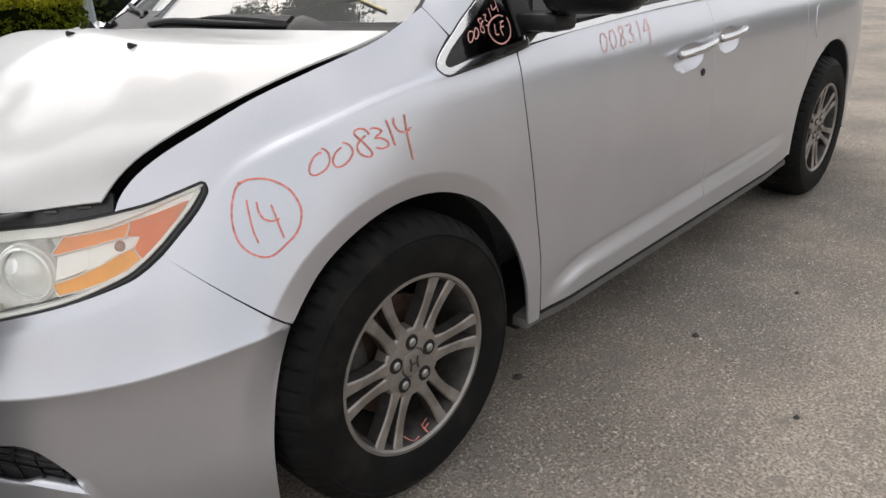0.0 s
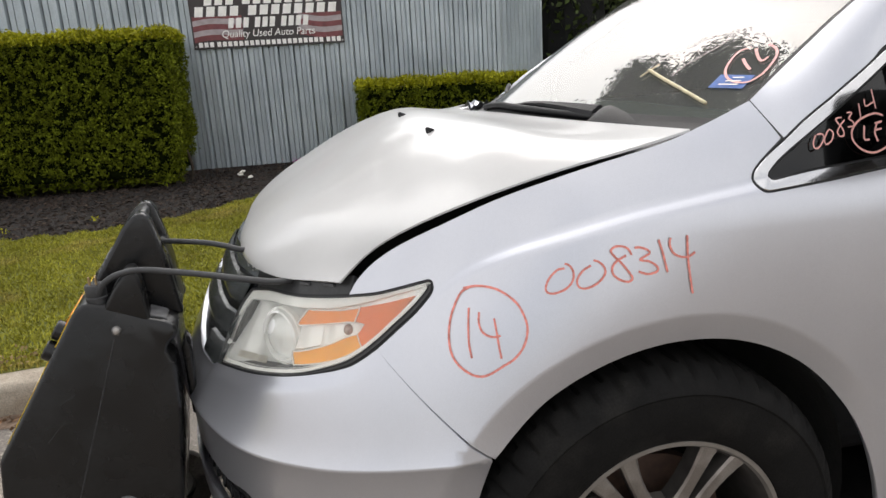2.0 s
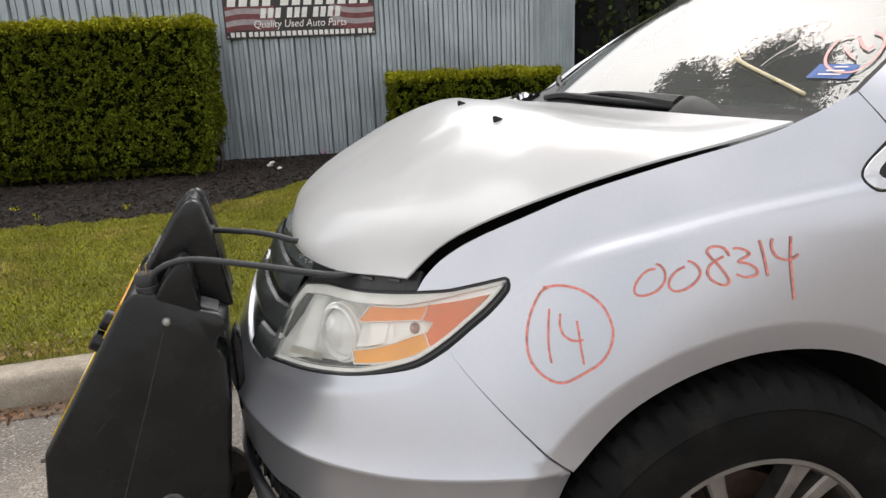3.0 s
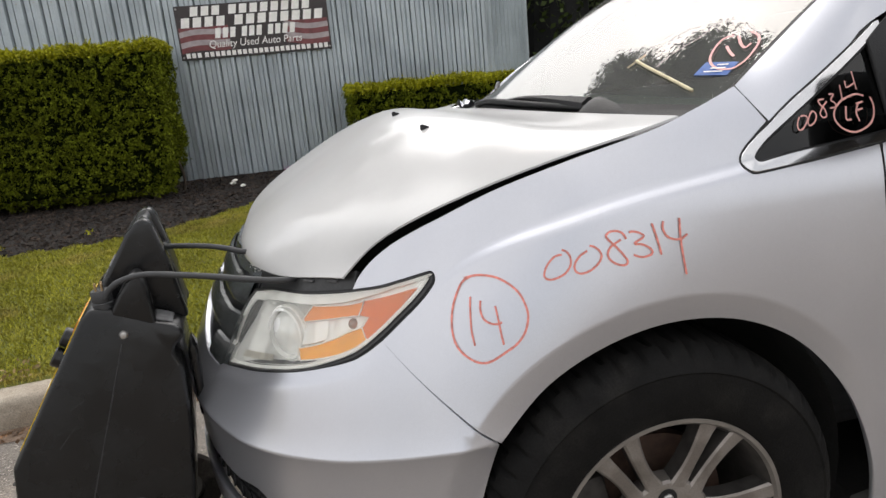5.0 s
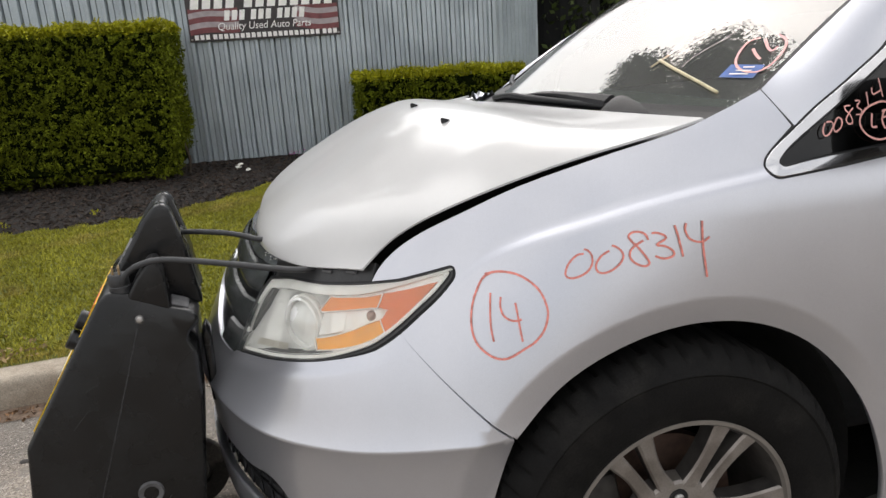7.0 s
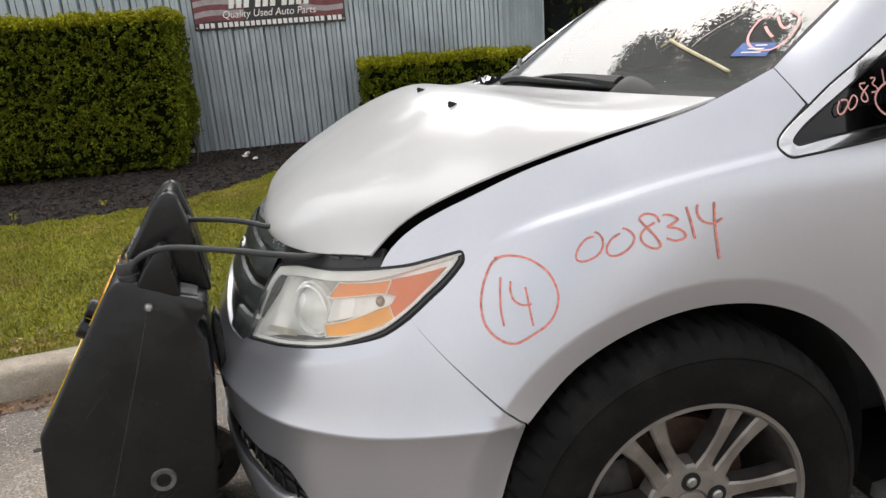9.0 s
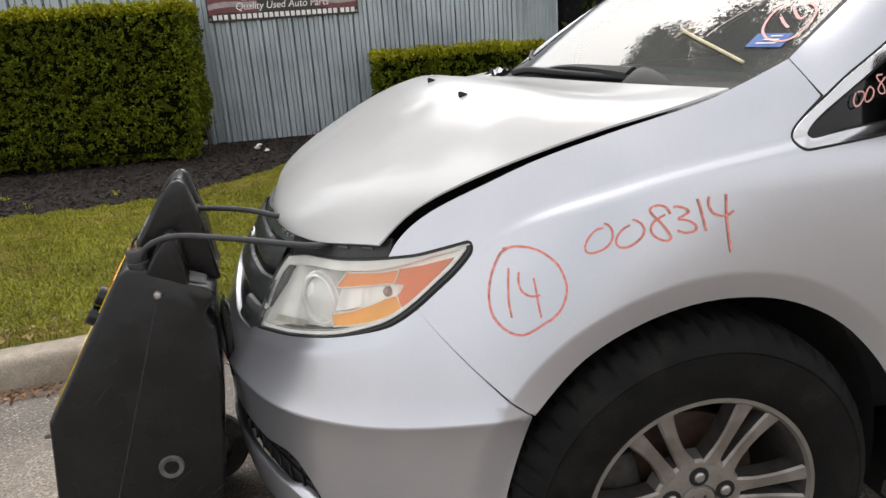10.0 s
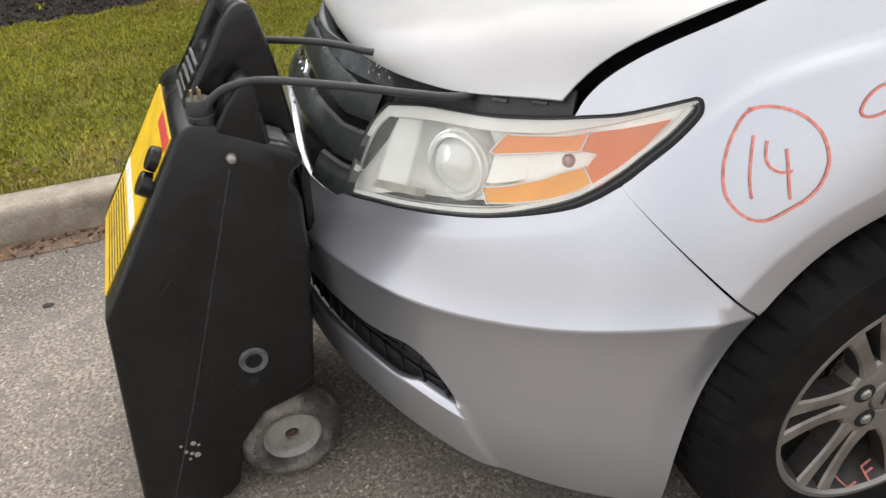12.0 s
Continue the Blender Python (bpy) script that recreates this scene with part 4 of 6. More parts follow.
def loft(name, a, b, material, parent, label="", bulge=.0, n=20, m=6):
    A, B = catmull(a, 8), catmull(b, 8)
    def at(c, t):
        q = t * (len(c) - 1)
        i = min(int(q), len(c) - 2)
        return c[i].lerp(c[i + 1], q - i)
    v, f = [], []
    mid = Vector((1.8, 0, .9))
    for i in range(n + 1):
        for j in range(m + 1):
            p = at(A, i / n).lerp(at(B, i / n), j / m)
            v.append(p + (p - mid).normalized() * bulge * math.sin(math.pi * j / m) * min(1.0, 5.0 * i / n))
    for i in range(n):
        for j in range(m):
            f.append((i * (m + 1) + j, i * (m + 1) + j + 1, (i + 1) * (m + 1) + j + 1, (i + 1) * (m + 1) + j))
    return hang(name, mesh_of(name, v, f, material), parent, label)


for s in (1, -1):
    fl = lambda pts: [(x, y * s, z) for x, y, z in pts]
    edge = [(x - .004, abs(y) * -1 - .003, z + .004) for x, y, z in [screen_at(-s, k) for k in (.2, .4, .6, .8, 1.0)]]
    loft("pillar", fl([tuple(skin(.199, 1.171) if s > 0 else (.265, -.885, 1.13))] + edge), fl([tuple(side_up(.2315, 1.1065)), tuple(side_up(.2798, 1.1410)), tuple(side_up(.3488, 1.1805)), tuple(side_up(.4242, 1.2230)), tuple(side_up(.505, 1.270)), (.78, -.85, 1.385), (1.15, -.775, 1.50)]), PAINT, van, "silver pillar beside the windscreen", .012)
    loft("roof_side", fl([(.96, -.705, 1.565), (2.0, -.70, 1.675), (3.2, -.64, 1.67), (4.0, -.60, 1.56)]), fl([(1.15, -.775, 1.50), (2.0, -.765, 1.57), (3.2, -.76, 1.56), (4.05, -.74, 1.46)]), PAINT, van, "", .03)
loft("roof", [(.80, 0, 1.615), (2.0, 0, 1.735), (3.2, 0, 1.72), (4.05, 0, 1.60)], [(.96, -.705, 1.565), (2.0, -.70, 1.675), (3.2, -.64, 1.67), (4.0, -.60, 1.56)], PAINT, van, "silver roof", .015)
loft("roof", [(.80, 0, 1.615), (2.0, 0, 1.735), (3.2, 0, 1.72), (4.05, 0, 1.60)], [(.96, .705, 1.565), (2.0, .70, 1.675), (3.2, .64, 1.67), (4.0, .60, 1.56)], PAINT, van, "silver roof", .015)


def both_up(name, outline, material, parent, label="", **kw):
    a = hang(name, sheet(name, outline, side_up, material, **kw), parent, label)
    if "holes" in kw:
        kw = dict(kw, holes=[[(-u, z) for u, z in h] for h in kw["holes"]])
    b = hang(name, sheet(name, [(-u, z) for u, z in outline], side_up_right, material, **kw), parent, label)
    return a, b


QUARTER = flat_curve([(.1925, 1.0462), (.1965, 1.0525), (.2194, 1.0715), (.2705, 1.1043), (.338, 1.145), (.4135, 1.1895), (.470, 1.2235)], 5) + [(.478, 1.2265), (.474, 1.0745)] + flat_curve([(.4227, 1.0690), (.3134, 1.0605), (.2565, 1.054), (.200, 1.0452), (.1925, 1.0462)], 4)[:-1]
TRIM = flat_curve([(.1622, 1.0435), (.1645, 1.0520), (.1745, 1.0630), (.1943, 1.0785), (.2296, 1.1020), (.2798, 1.1370), (.3488, 1.1765), (.4242, 1.2190), (.490, 1.259)], 5) + [(.500, 1.262), (.487, 1.057), (.4160, 1.0495)] + flat_curve([(.3664, 1.0445), (.3057, 1.0378), (.2466, 1.0325), (.200, 1.0285), (.1790, 1.0272), (.1705, 1.0295), (.1645, 1.0355), (.1622, 1.0435)], 5)[:-1]
both_up("quarter_window", QUARTER, DARK_PANE, van, "small dark triangular window", step=.03, edge=0, lift=-.006)
both_up("quarter_trim", TRIM, CHROME, van, "chrome trim round the small window", holes=[shrink(QUARTER, -.0055)], step=.015, edge=.012, lift=.003)
both_up("trim_line", shrink(TRIM, -.004), BLACK_TRIM, van, holes=[shrink(QUARTER, -.002)], step=.02, edge=.008, lift=.0005)
both_up("window_frame", [(.462, 1.082), (.50, 1.084), (.52, 1.088), (.56, 1.29), (.50, 1.255), (.462, 1.228)], BLACK_TRIM, van, step=.03, edge=.01, lift=.006)
both_up("belt_trim", flat_curve([(.488, 1.062), (.80, 1.078), (1.30, 1.098), (2.5, 1.12)]) + flat_curve([(2.5, 1.135), (1.30, 1.114), (.80, 1.094), (.488, 1.078)]), CHROME, van, "thin chrome belt strip", step=.04, edge=.006, lift=.004)
both_up("side_window", [(.535, 1.098), (1.30, 1.116), (2.5, 1.137), (3.9, 1.16), (3.95, 1.45), (1.2, 1.50), (.62, 1.26)], DARK_PANE, van, "dark side glass", step=.08, edge=0, lift=-.004)
both_up("window_surround", [(.50, 1.07), (2.5, 1.12), (4.05, 1.14), (4.1, 1.47), (1.15, 1.52), (.50, 1.21)], CABIN, van, step=.1, edge=0, lift=-.02)

# doors, rear side, sill
DOOR = DOOR_SEAM[:-1] + [(.434, 1.052)] + flat_curve([(.52, 1.06), (.80, 1.078), (1.30, 1.098), (1.555, 1.103)]) + [(1.555, .314)]
DOOR = [(u + .0075 if i < len(DOOR_SEAM) else u, z) for i, (u, z) in enumerate(DOOR)]
def cup_line(x0, x1, z):
    return [((x0 + x1) / 2 + (x1 - x0) / 2 * math.copysign(abs(math.cos(a)) ** .75, math.cos(a)) , z + .06 * (math.cos(a)) * (x1 - x0) * .5 + .046 * math.copysign(abs(math.sin(a)) ** .8, math.sin(a))) for a in [2 * math.pi * i / 28 for i in range(28)]]


CUPS = [cup_line(1.235, 1.47, .926), cup_line(1.59, 1.775, .952)]
SWAGE = [[(u, SWAGE_Z(u) + dz) for u in [.52 + .03 * i for i in range(70)]] for dz in (-.05, -.036, -.022, -.010, .002, .010, .016, .021, .026, .031, .036, .042, .050)]
doors = both("front_door", DOOR, 0, PAINT, van, "silver front door", step=.03, holes=[CUPS[0]], lines=SWAGE)
SLIDE = [(1.560, .314), (1.560, 1.103), (2.0, 1.111), (2.553, 1.122), (2.553, .80), (2.60, .62), (2.545, .45), (2.52, .33), (2.45, .318)]
slides = both("sliding_door", SLIDE, 0, PAINT, van, "silver sliding door", step=.035, holes=[CUPS[1]], lines=SWAGE)
rear_arch = flat_curve([(2.535, .30), (2.565, .52), (2.68, .70), (2.84, .79), (3.0, .815), (3.17, .79), (3.32, .70), (3.43, .54), (3.47, .30)])
QUARTER_PANEL = rear_arch[1:] + [(3.55, .26), (4.1, .30), (4.13, .75), (4.05, 1.14), (2.558, 1.122), (2.558, .80), (2.590, .66), (2.575, .56)]
both("rear_quarter", QUARTER_PANEL, 0, PAINT, van, "silver rear quarter panel", step=.035)
# near-black strips just behind the door gaps, painting the shade in them
both("seam_shade", [(u - .012, z) for u, z in DOOR_SEAM] + [(u + .014, z) for u, z in DOOR_SEAM[::-1]], .0028, LINER_AND_SHADE, van, step=.02, edge=0)
both("seam_shade", [(1.545, .32), (1.570, .32), (1.570, 1.10), (1.545, 1.10)], .0028, LINER_AND_SHADE, van, step=.02, edge=0)
both("seam_shade", [(2.540, .82), (2.570, .82), (2.570, 1.11), (2.540, 1.11)], .0028, LINER_AND_SHADE, van, step=.02, edge=0)
fuel = [(2.746 + .075 * math.copysign(abs(math.cos(a)) ** .5, math.cos(a)), .93 + .075 * math.copysign(abs(math.sin(a)) ** .5, math.sin(a))) for a in [2 * math.pi * i / 24 for i in range(24)]]
hang("fuel_flap", sheet("fuel_flap", fuel, skin, PAINT, step=.03, edge=.006, lift=.003), van)
# the same painted shade in the gap above the sill
both("seam_shade", [(.505, .285), (2.5, .295), (2.5, .328), (.505, .318)], .0115, LINER_AND_SHADE, van, step=.05, edge=0)
both("sill", [(.450, .262), (.452, .292), (.50, .300), (.9, .300), (1.8, .306), (2.5, .312), (2.54, .29), (2.54, .272), (1.5, .262)], .012, SILL_GREY, van, "dark plastic sill below the doors", step=.04, edge=.05)
for s in (1, -1):
    loft("rear_end", [(4.13, 0, 1.14), (4.17, 0, .75), (4.15, 0, .30)], [(4.05, -.77 * s, 1.14), (4.13, -.79 * s, .75), (4.10, -.80 * s, .30)], PAINT, van, "", .03)
    loft("tailgate_glass", [(4.05, 0, 1.60), (4.13, 0, 1.14)], [(4.0, -.60 * s, 1.56), (4.05, -.77 * s, 1.14)], DARK_PANE, van, "", .01)


def pull_handle(x0, x1, z0, z1, parent, side):
    """A chrome grab over a scooped cup."""
    line = CUPS[0] if x0 < 1.5 else CUPS[1]
    cx, cz = sum(p[0] for p in line) / len(line), sum(p[1] for p in line) / len(line)
    sx = max(p[0] for p in line) - cx
    base = skin if side < 0 else right_skin
    def bowl(u, z):
        rr = min(1.0, math.hypot((abs(u) - cx) / sx, (z - cz) / .05))
        return inset(base, .0005 + .024 * (1 - rr ** 2))(u, z)
    out = line if side < 0 else [(-u, z) for u, z in line]
    hang("handle_cup", sheet("handle_cup", out, bowl, PAINT, step=.012, edge=0), parent, "scooped handle cup")
    pts = []
    for i in range(6):
        t = i / 5
        p = Vector(skin(x0 + (x1 - x0) * t, z0 + (z1 - z0) * t))
        out = .022 + .016 * math.sin(math.pi * t)
        pts.append((p.x, (p.y - out) * -side, p.z))
    hang("handle", tube(pts, .0140, CHROME, 10, 6, "handle"), parent, "chrome pull handle")


for side, d, sl in ((-1, doors[0], slides[0]), (1, doors[1], slides[1])):
    pull_handle(1.245, 1.515, .945, .962, d, side)
    pull_handle(1.560, 1.775, .966, .980, sl, side)
q = Vector(skin(1.462, .862))
part("keyhole", lathe_bm([(.001, -.004), (.012, -.004), (.014, .0)], 16), BLACK_TRIM, doors[0], "", Matrix.Translation(q))

# mirror on the near door
for s in (1,):
    bm = box_bm(.17, .25, .17, (0, 0, 0), .055, None, 4)
    for v in bm.verts:
        v.co.z *= 1 - .25 * (v.co.y / .125 if v.co.y < 0 else 0) * -.4
    m = Matrix.Translation((.545, -1.115 * s, 1.215)) @ Matrix.Rotation(.16 * s, 4, "Z")
    mir = part("wing_mirror", bm, GLOSS_BLACK, van, "black wing mirror", m, True)
    b2 = box_bm(.10, .13, .045, (.52, -.985 * s, 1.115), .015)
    part("mirror_arm", b2, BLACK_TRIM, van, "", None, True)

# wheel wells
for cx in (0.0, 3.0):
    for s in (1, -1):
        v, f, n = [], [], 24
        for i in range(n + 1):
            a = math.radians(-28 + 236 * i / n)
            c, w = math.cos(a), math.sin(a)
            r = .446
            v += [(cx + r * c, -.90 * s, .36 + r * w), (cx + r * c, -.62 * s, .36 + r * w), (cx + .02 * c, -.62 * s, .36 + .02 * w)]
        for i in range(n):
            f += [(3 * i, 3 * i + 1, 3 * i + 4, 3 * i + 3), (3 * i + 1, 3 * i + 2, 3 * i + 5, 3 * i + 4)]
        hang("wheel_liner", mesh_of("wheel_liner", v, f, LINER_AND_SHADE), van)
part("underbody", box_bm(4.3, 1.25, .05, (1.75, 0, .27), .01), LINER_AND_SHADE, van)
part("underbody_side", box_bm(2.05, 1.86, .05, (1.5, 0, .25), .01), LINER_AND_SHADE, van)


# wheels, drawn about the axle with the outer face towards -y
tyre_profile = [(.222, -.030), (.228, -.038), (.246, -.046), (.290, -.050), (.322, -.0465), (.326, -.049), (.330, -.0465), (.345, -.036), (.356, -.022), (.3655, .000), (.368, .030), (.3685, .085), (.368, .14), (.3655, .17), (.35, .205), (.30, .216), (.24, .205), (.222, .19)]
bm = lathe_bm(tyre_profile, 288)
bm.verts.ensure_lookup_table()
k = len(tyre_profile)
for i in range(288):
    # slits across the shoulder, grooves across the tread between them
    for j, at, cut in ((7, 0, .0035), (8, 0, .007), (9, 0, .008), (10, 3, .009), (11, 3, .009), (12, 0, .009)):
        if i % 6 == at:
            vtx = bm.verts[i * k + j]
            r = math.hypot(vtx.co.x, vtx.co.z)
            vtx.co.x *= (r - cut) / r
            vtx.co.z *= (r - cut) / r
TYRE = bpy.data.meshes.new("tyre")
bm.to_mesh(TYRE)
bm.free()
TYRE.materials.append(RUBBER)
TYRE.polygons.foreach_set("use_smooth", [True] * len(TYRE.polygons))
TYRE.set_sharp_from_angle(angle=radians(30))


def spoke_mesh(s):
    """One arm of a split spoke."""
    bm = bmesh.new()
    rings = []
    for r, near_edge, far_edge, y in ((.070, .0, .040, -.0207), (.080, .0012, .0390, -.0207), (.090, .0036, .0370, -.0210), (.110, .0060, .0345, -.0220), (.130, .0078, .0345, -.0236), (.152, .0096, .0365, -.0256), (.178, .0122, .0415, -.0286), (.204, .0150, .0485, -.0322), (.222, .0165, .0545, -.036)):
        off, w = (near_edge + far_edge) / 2, (far_edge - near_edge) / 2
        rings.append([bm.verts.new((r, y + dy, s * off + dx * w)) for dy, dx in ((.004, -1), (0, -.72), (0, .72), (.004, 1), (.040, .9), (.040, -.9))])
    for a, b in zip(rings, rings[1:]):
        for j in range(6):
            fc = bm.faces.new((a[j], a[(j + 1) % 6], b[(j + 1) % 6], b[j]))
            # sides and back get the dark copy: shade between spokes as colour
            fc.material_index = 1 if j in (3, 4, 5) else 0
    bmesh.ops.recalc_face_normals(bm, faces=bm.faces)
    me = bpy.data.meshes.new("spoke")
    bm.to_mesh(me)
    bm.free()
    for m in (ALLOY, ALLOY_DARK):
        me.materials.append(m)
    me.polygons.foreach_set("use_smooth", [True] * len(me.polygons))
    me.set_sharp_from_angle(angle=radians(25))
    return me


def mesh_from(bm, name, material, angle=35):
    me = bpy.data.meshes.new(name)
    bm.to_mesh(me)
    bm.free()
    me.materials.append(material)
    me.polygons.foreach_set("use_smooth", [True] * len(me.polygons))
    me.set_sharp_from_angle(angle=radians(angle))
    return me


RIM = mesh_from(lathe_bm([(.219, -.034), (.224, -.041), (.232, -.041), (.2345, -.036), (.233, -.028), (.224, -.026), (.219, -.034), (.212, -.022), (.208, .02), (.205, .10), (.205, .17)], 96), "wheel", ALLOY_EDGE)
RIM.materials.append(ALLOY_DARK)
# the barrel behind the spokes has its shade painted with the dark alloy
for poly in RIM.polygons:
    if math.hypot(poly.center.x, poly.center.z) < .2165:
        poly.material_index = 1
HUB = mesh_from(lathe_bm([(.001, -.014), (.036, -.0165), (.040, -.0215), (.060, -.0215), (.080, -.0209), (.0885, -.0195), (.093, -.014), (.095, .018)], 60), "hub", ALLOY)
SPOKES = [spoke_mesh(-1), spoke_mesh(1)]
DISC = mesh_from(lathe_bm([(.06, .06), (.06, .05), (.155, .05), (.155, .075), (.06, .075)], 48), "brake_disc", RUST)
CALIPER = mesh_from(box_bm(.09, .09, .14, (-.135, .07, .03), .02, Matrix.Rotation(-.2, 4, "Y")), "caliper", ALLOY_DARK)
CAP = mesh_from(lathe_bm([(.001, -.0245), (.028, -.0245), (.034, -.0235), (.0365, -.018)], 40), "centre_cap", ALLOY)
NUT = mesh_from(lathe_bm([(.0005, -.0285), (.0075, -.028), (.0110, -.025), (.0115, -.018)], 12), "lug_nut", STEEL, 20)
# black disc on the hub face: the shade of a lug well as colour
NUT_WELL_SHADE = mesh_from(lathe_bm([(.0005, -.0222), (.0175, -.0224), (.0195, -.0230), (.0205, -.0205)], 24), "lug_well_shade", LINER_AND_SHADE)
BADGE = tube([(-.013, -.0255, -.016), (-.010, -.0255, 0), (-.013, -.0255, .016)], .0022, ALLOY_DARK, 6, 3, "cap_badge")
for cx in (0.0, 3.0):
    for s in (1, -1):
        m = Matrix.Translation((cx, -.958 * s, .365)) @ (Matrix.Identity(4) if s > 0 else Matrix.Rotation(math.pi, 4, "Z"))
        m = m @ Matrix.Rotation(radians(0 if cx == 0 else 24), 4, "Y")
        wheel = hang("wheel", RIM, van, "dusty grey split-spoke alloy wheel", m)
        hang("tyre", TYRE, wheel, "worn black tyre")
        hang("brake_disc", DISC, wheel)
        hang("caliper", CALIPER, wheel)
        hang("centre_cap", CAP, wheel)
        hang("hub", HUB, wheel)
        for p in range(6):
            for sp in SPOKES:
                hang("spoke", sp, wheel, "", Matrix.Rotation(radians(-60 * p), 4, "Y"))
        for g in (Matrix.Identity(4), Matrix.Rotation(math.pi, 4, "Y")):
            hang("cap_badge", BADGE, wheel, "", g)
        hang("cap_badge", tube([(-.010, -.0255, 0), (.010, -.0255, 0)], .002, ALLOY_DARK, 6, 2, "cap_badge"), wheel)
        for i in range(5):
            a = radians(91 - 72 * i)
            g = Matrix.Translation((.058 * math.cos(a), 0, .058 * math.sin(a)))
            hang("lug_nut", NUT, wheel, "", g)
            hang("lug_well_shade", NUT_WELL_SHADE, wheel, "", g)


# red marker writing on the paint and glass
def ink(points, place, width, material, parent, name="marker_stroke", lift=.0018, curve=True, label=""):
    path = [(p[0], p[1]) for p in catmull([(a, b, 0.0) for a, b in points], 7)] if curve else evenly(points, .01, False)
    v, f = [], []
    for i, p in enumerate(path):
        a, b = Vector(path[max(i - 1, 0)]), Vector(path[min(i + 1, len(path) - 1)])
        side = Vector((-(b - a).y, (b - a).x)).normalized() * width * (.5 + .03 * math.sin(i * 1.7))
        e = .004
        nrm = (Vector(place(p[0] + e, p[1])) - Vector(place(p[0] - e, p[1]))).cross(Vector(place(p[0], p[1] + e)) - Vector(place(p[0], p[1] - e))).normalized()
        for sgn in (-1, 1):
            v.append(Vector(place(p[0] + sgn * side.x, p[1] + sgn * side.y)) + nrm * lift)
    f = [(2 * i, 2 * i + 2, 2 * i + 3, 2 * i + 1) for i in range(len(path) - 1)]
    return hang(name, mesh_of(name, v, f, material), parent, label)


FOUR = [(.0, 1.0), (-.45, .45), (-.5, .30), (.45, .42)], [(.20, 1.0), (.25, .4), (.30, -.75)]
EIGHT = [(.35, .95), (.0, 1.05), (-.3, .8), (.0, .5), (.35, .2), (.1, -.05), (-.3, .1), (-.15, .4), (.25, .7), (.35, .95)]
THREE = [(-.35, .95), (.1, 1.0), (.25, .8), (-.1, .55), (.3, .35), (.15, .0), (-.35, .05)]


def digits(place, origin, step_u, step_z, size, lean, width, material, parent):
    """The six figures of the stock number, drawn by hand."""
    def put(k, pts):
        ox, oz = origin[0] + step_u * k, origin[1] + step_z * k
        return [(ox + (x + lean * z) * size * .80, oz + z * size) for x, z in pts]
    for k, glyph in enumerate("008314"):
        if glyph == "0":
            ink(put(k, [(.42 * math.cos(radians(75 + 370 * i / 12)), .5 + .5 * math.sin(radians(75 + 370 * i / 12))) for i in range(13)]), place, width, material, parent)
        elif glyph == "8":
            ink(put(k, EIGHT), place, width, material, parent)
        elif glyph == "3":
            ink(put(k, THREE), place, width, material, parent)
        elif glyph == "1":
            ink(put(k, [(.0, 1.05), (.05, .5), (.05, -.02)]), place, width, material, parent)
        else:
            for st in FOUR:
                ink(put(k, st), place, width, material, parent)


near = fenders[0]
ink([(-.3643, .8913), (-.3379, .8958), (-.3069, .8919), (-.2822, .8796), (-.2653, .8636), (-.2551, .8411), (-.2535, .8224), (-.2609, .7993), (-.2757, .7811), (-.2939, .7695),
     (-.3190, .7552), (-.3358, .7518), (-.3532, .7566), (-.3726, .7707), (-.3842, .7891), (-.3888, .8149), (-.3863, .8426), (-.3786, .8656), (-.3677, .8849), (-.3537, .8931)], skin, .0039, RED_MARK, near)
for st in ([(-.3537, .8609), (-.3544, .8379), (-.3535, .8057), (-.3484, .7807)],
           [(-.3354, .8544), (-.3361, .8378), (-.3306, .8239), (-.3190, .8164), (-.3061, .8153), (-.2990, .8180)],
           [(-.3095, .8449), (-.3056, .8236), (-.3020, .8004), (-.2982, .7808)],
           [(-.1861, .9246), (-.1992, .9214), (-.2133, .9079), (-.2195, .8931), (-.2152, .8856), (-.2025, .8851), (-.1841, .8927), (-.1732, .9054), (-.1719, .9194), (-.1779, .9290), (-.1854, .9321)],
           [(-.1415, .9280), (-.1551, .9204), (-.1651, .9078), (-.1652, .8965), (-.1558, .8912), (-.1397, .8949), (-.1249, .9052), (-.1178, .9169), (-.1208, .9266), (-.1291, .9338), (-.1368, .9362)]):
    ink(st, skin, .0036, RED_MARK, near)
for st in ([(-.0721, .9417), (-.0772, .9516), (-.0868, .9562), (-.0988, .9562), (-.1065, .9501), (-.1014, .9412), (-.0895, .9289), (-.0779, .9136), (-.0728, .9035), (-.0793, .8984), (-.0922, .9015), (-.1034, .9101), (-.1064, .9208), (-.0993, .9316), (-.0812, .9415)],
           [(-.0660, .9526), (-.0568, .9528), (-.0441, .9478), (-.0417, .9419), (-.0578, .9328), (-.0439, .9296), (-.0322, .9227), (-.0277, .9154), (-.0333, .9102), (-.0478, .9088), (-.0616, .9140)],
           [(-.0242, .9633), (-.0189, .9435), (-.0116, .9088)],
           [(-.0034, .9651), (-.0055, .9538), (.0005, .9396), (.0132, .9324), (.0266, .9319), (.0375, .9385)],
           [(.0253, .9670), (.0247, .9340), (.0268, .9044), (.0310, .8691)]):
    ink(st, skin, .0038, RED_MARK, near)
digits(skin, (.825, 1.005), .052, .0035, .050, .18, .0036, FAINT_MARK, doors[0])
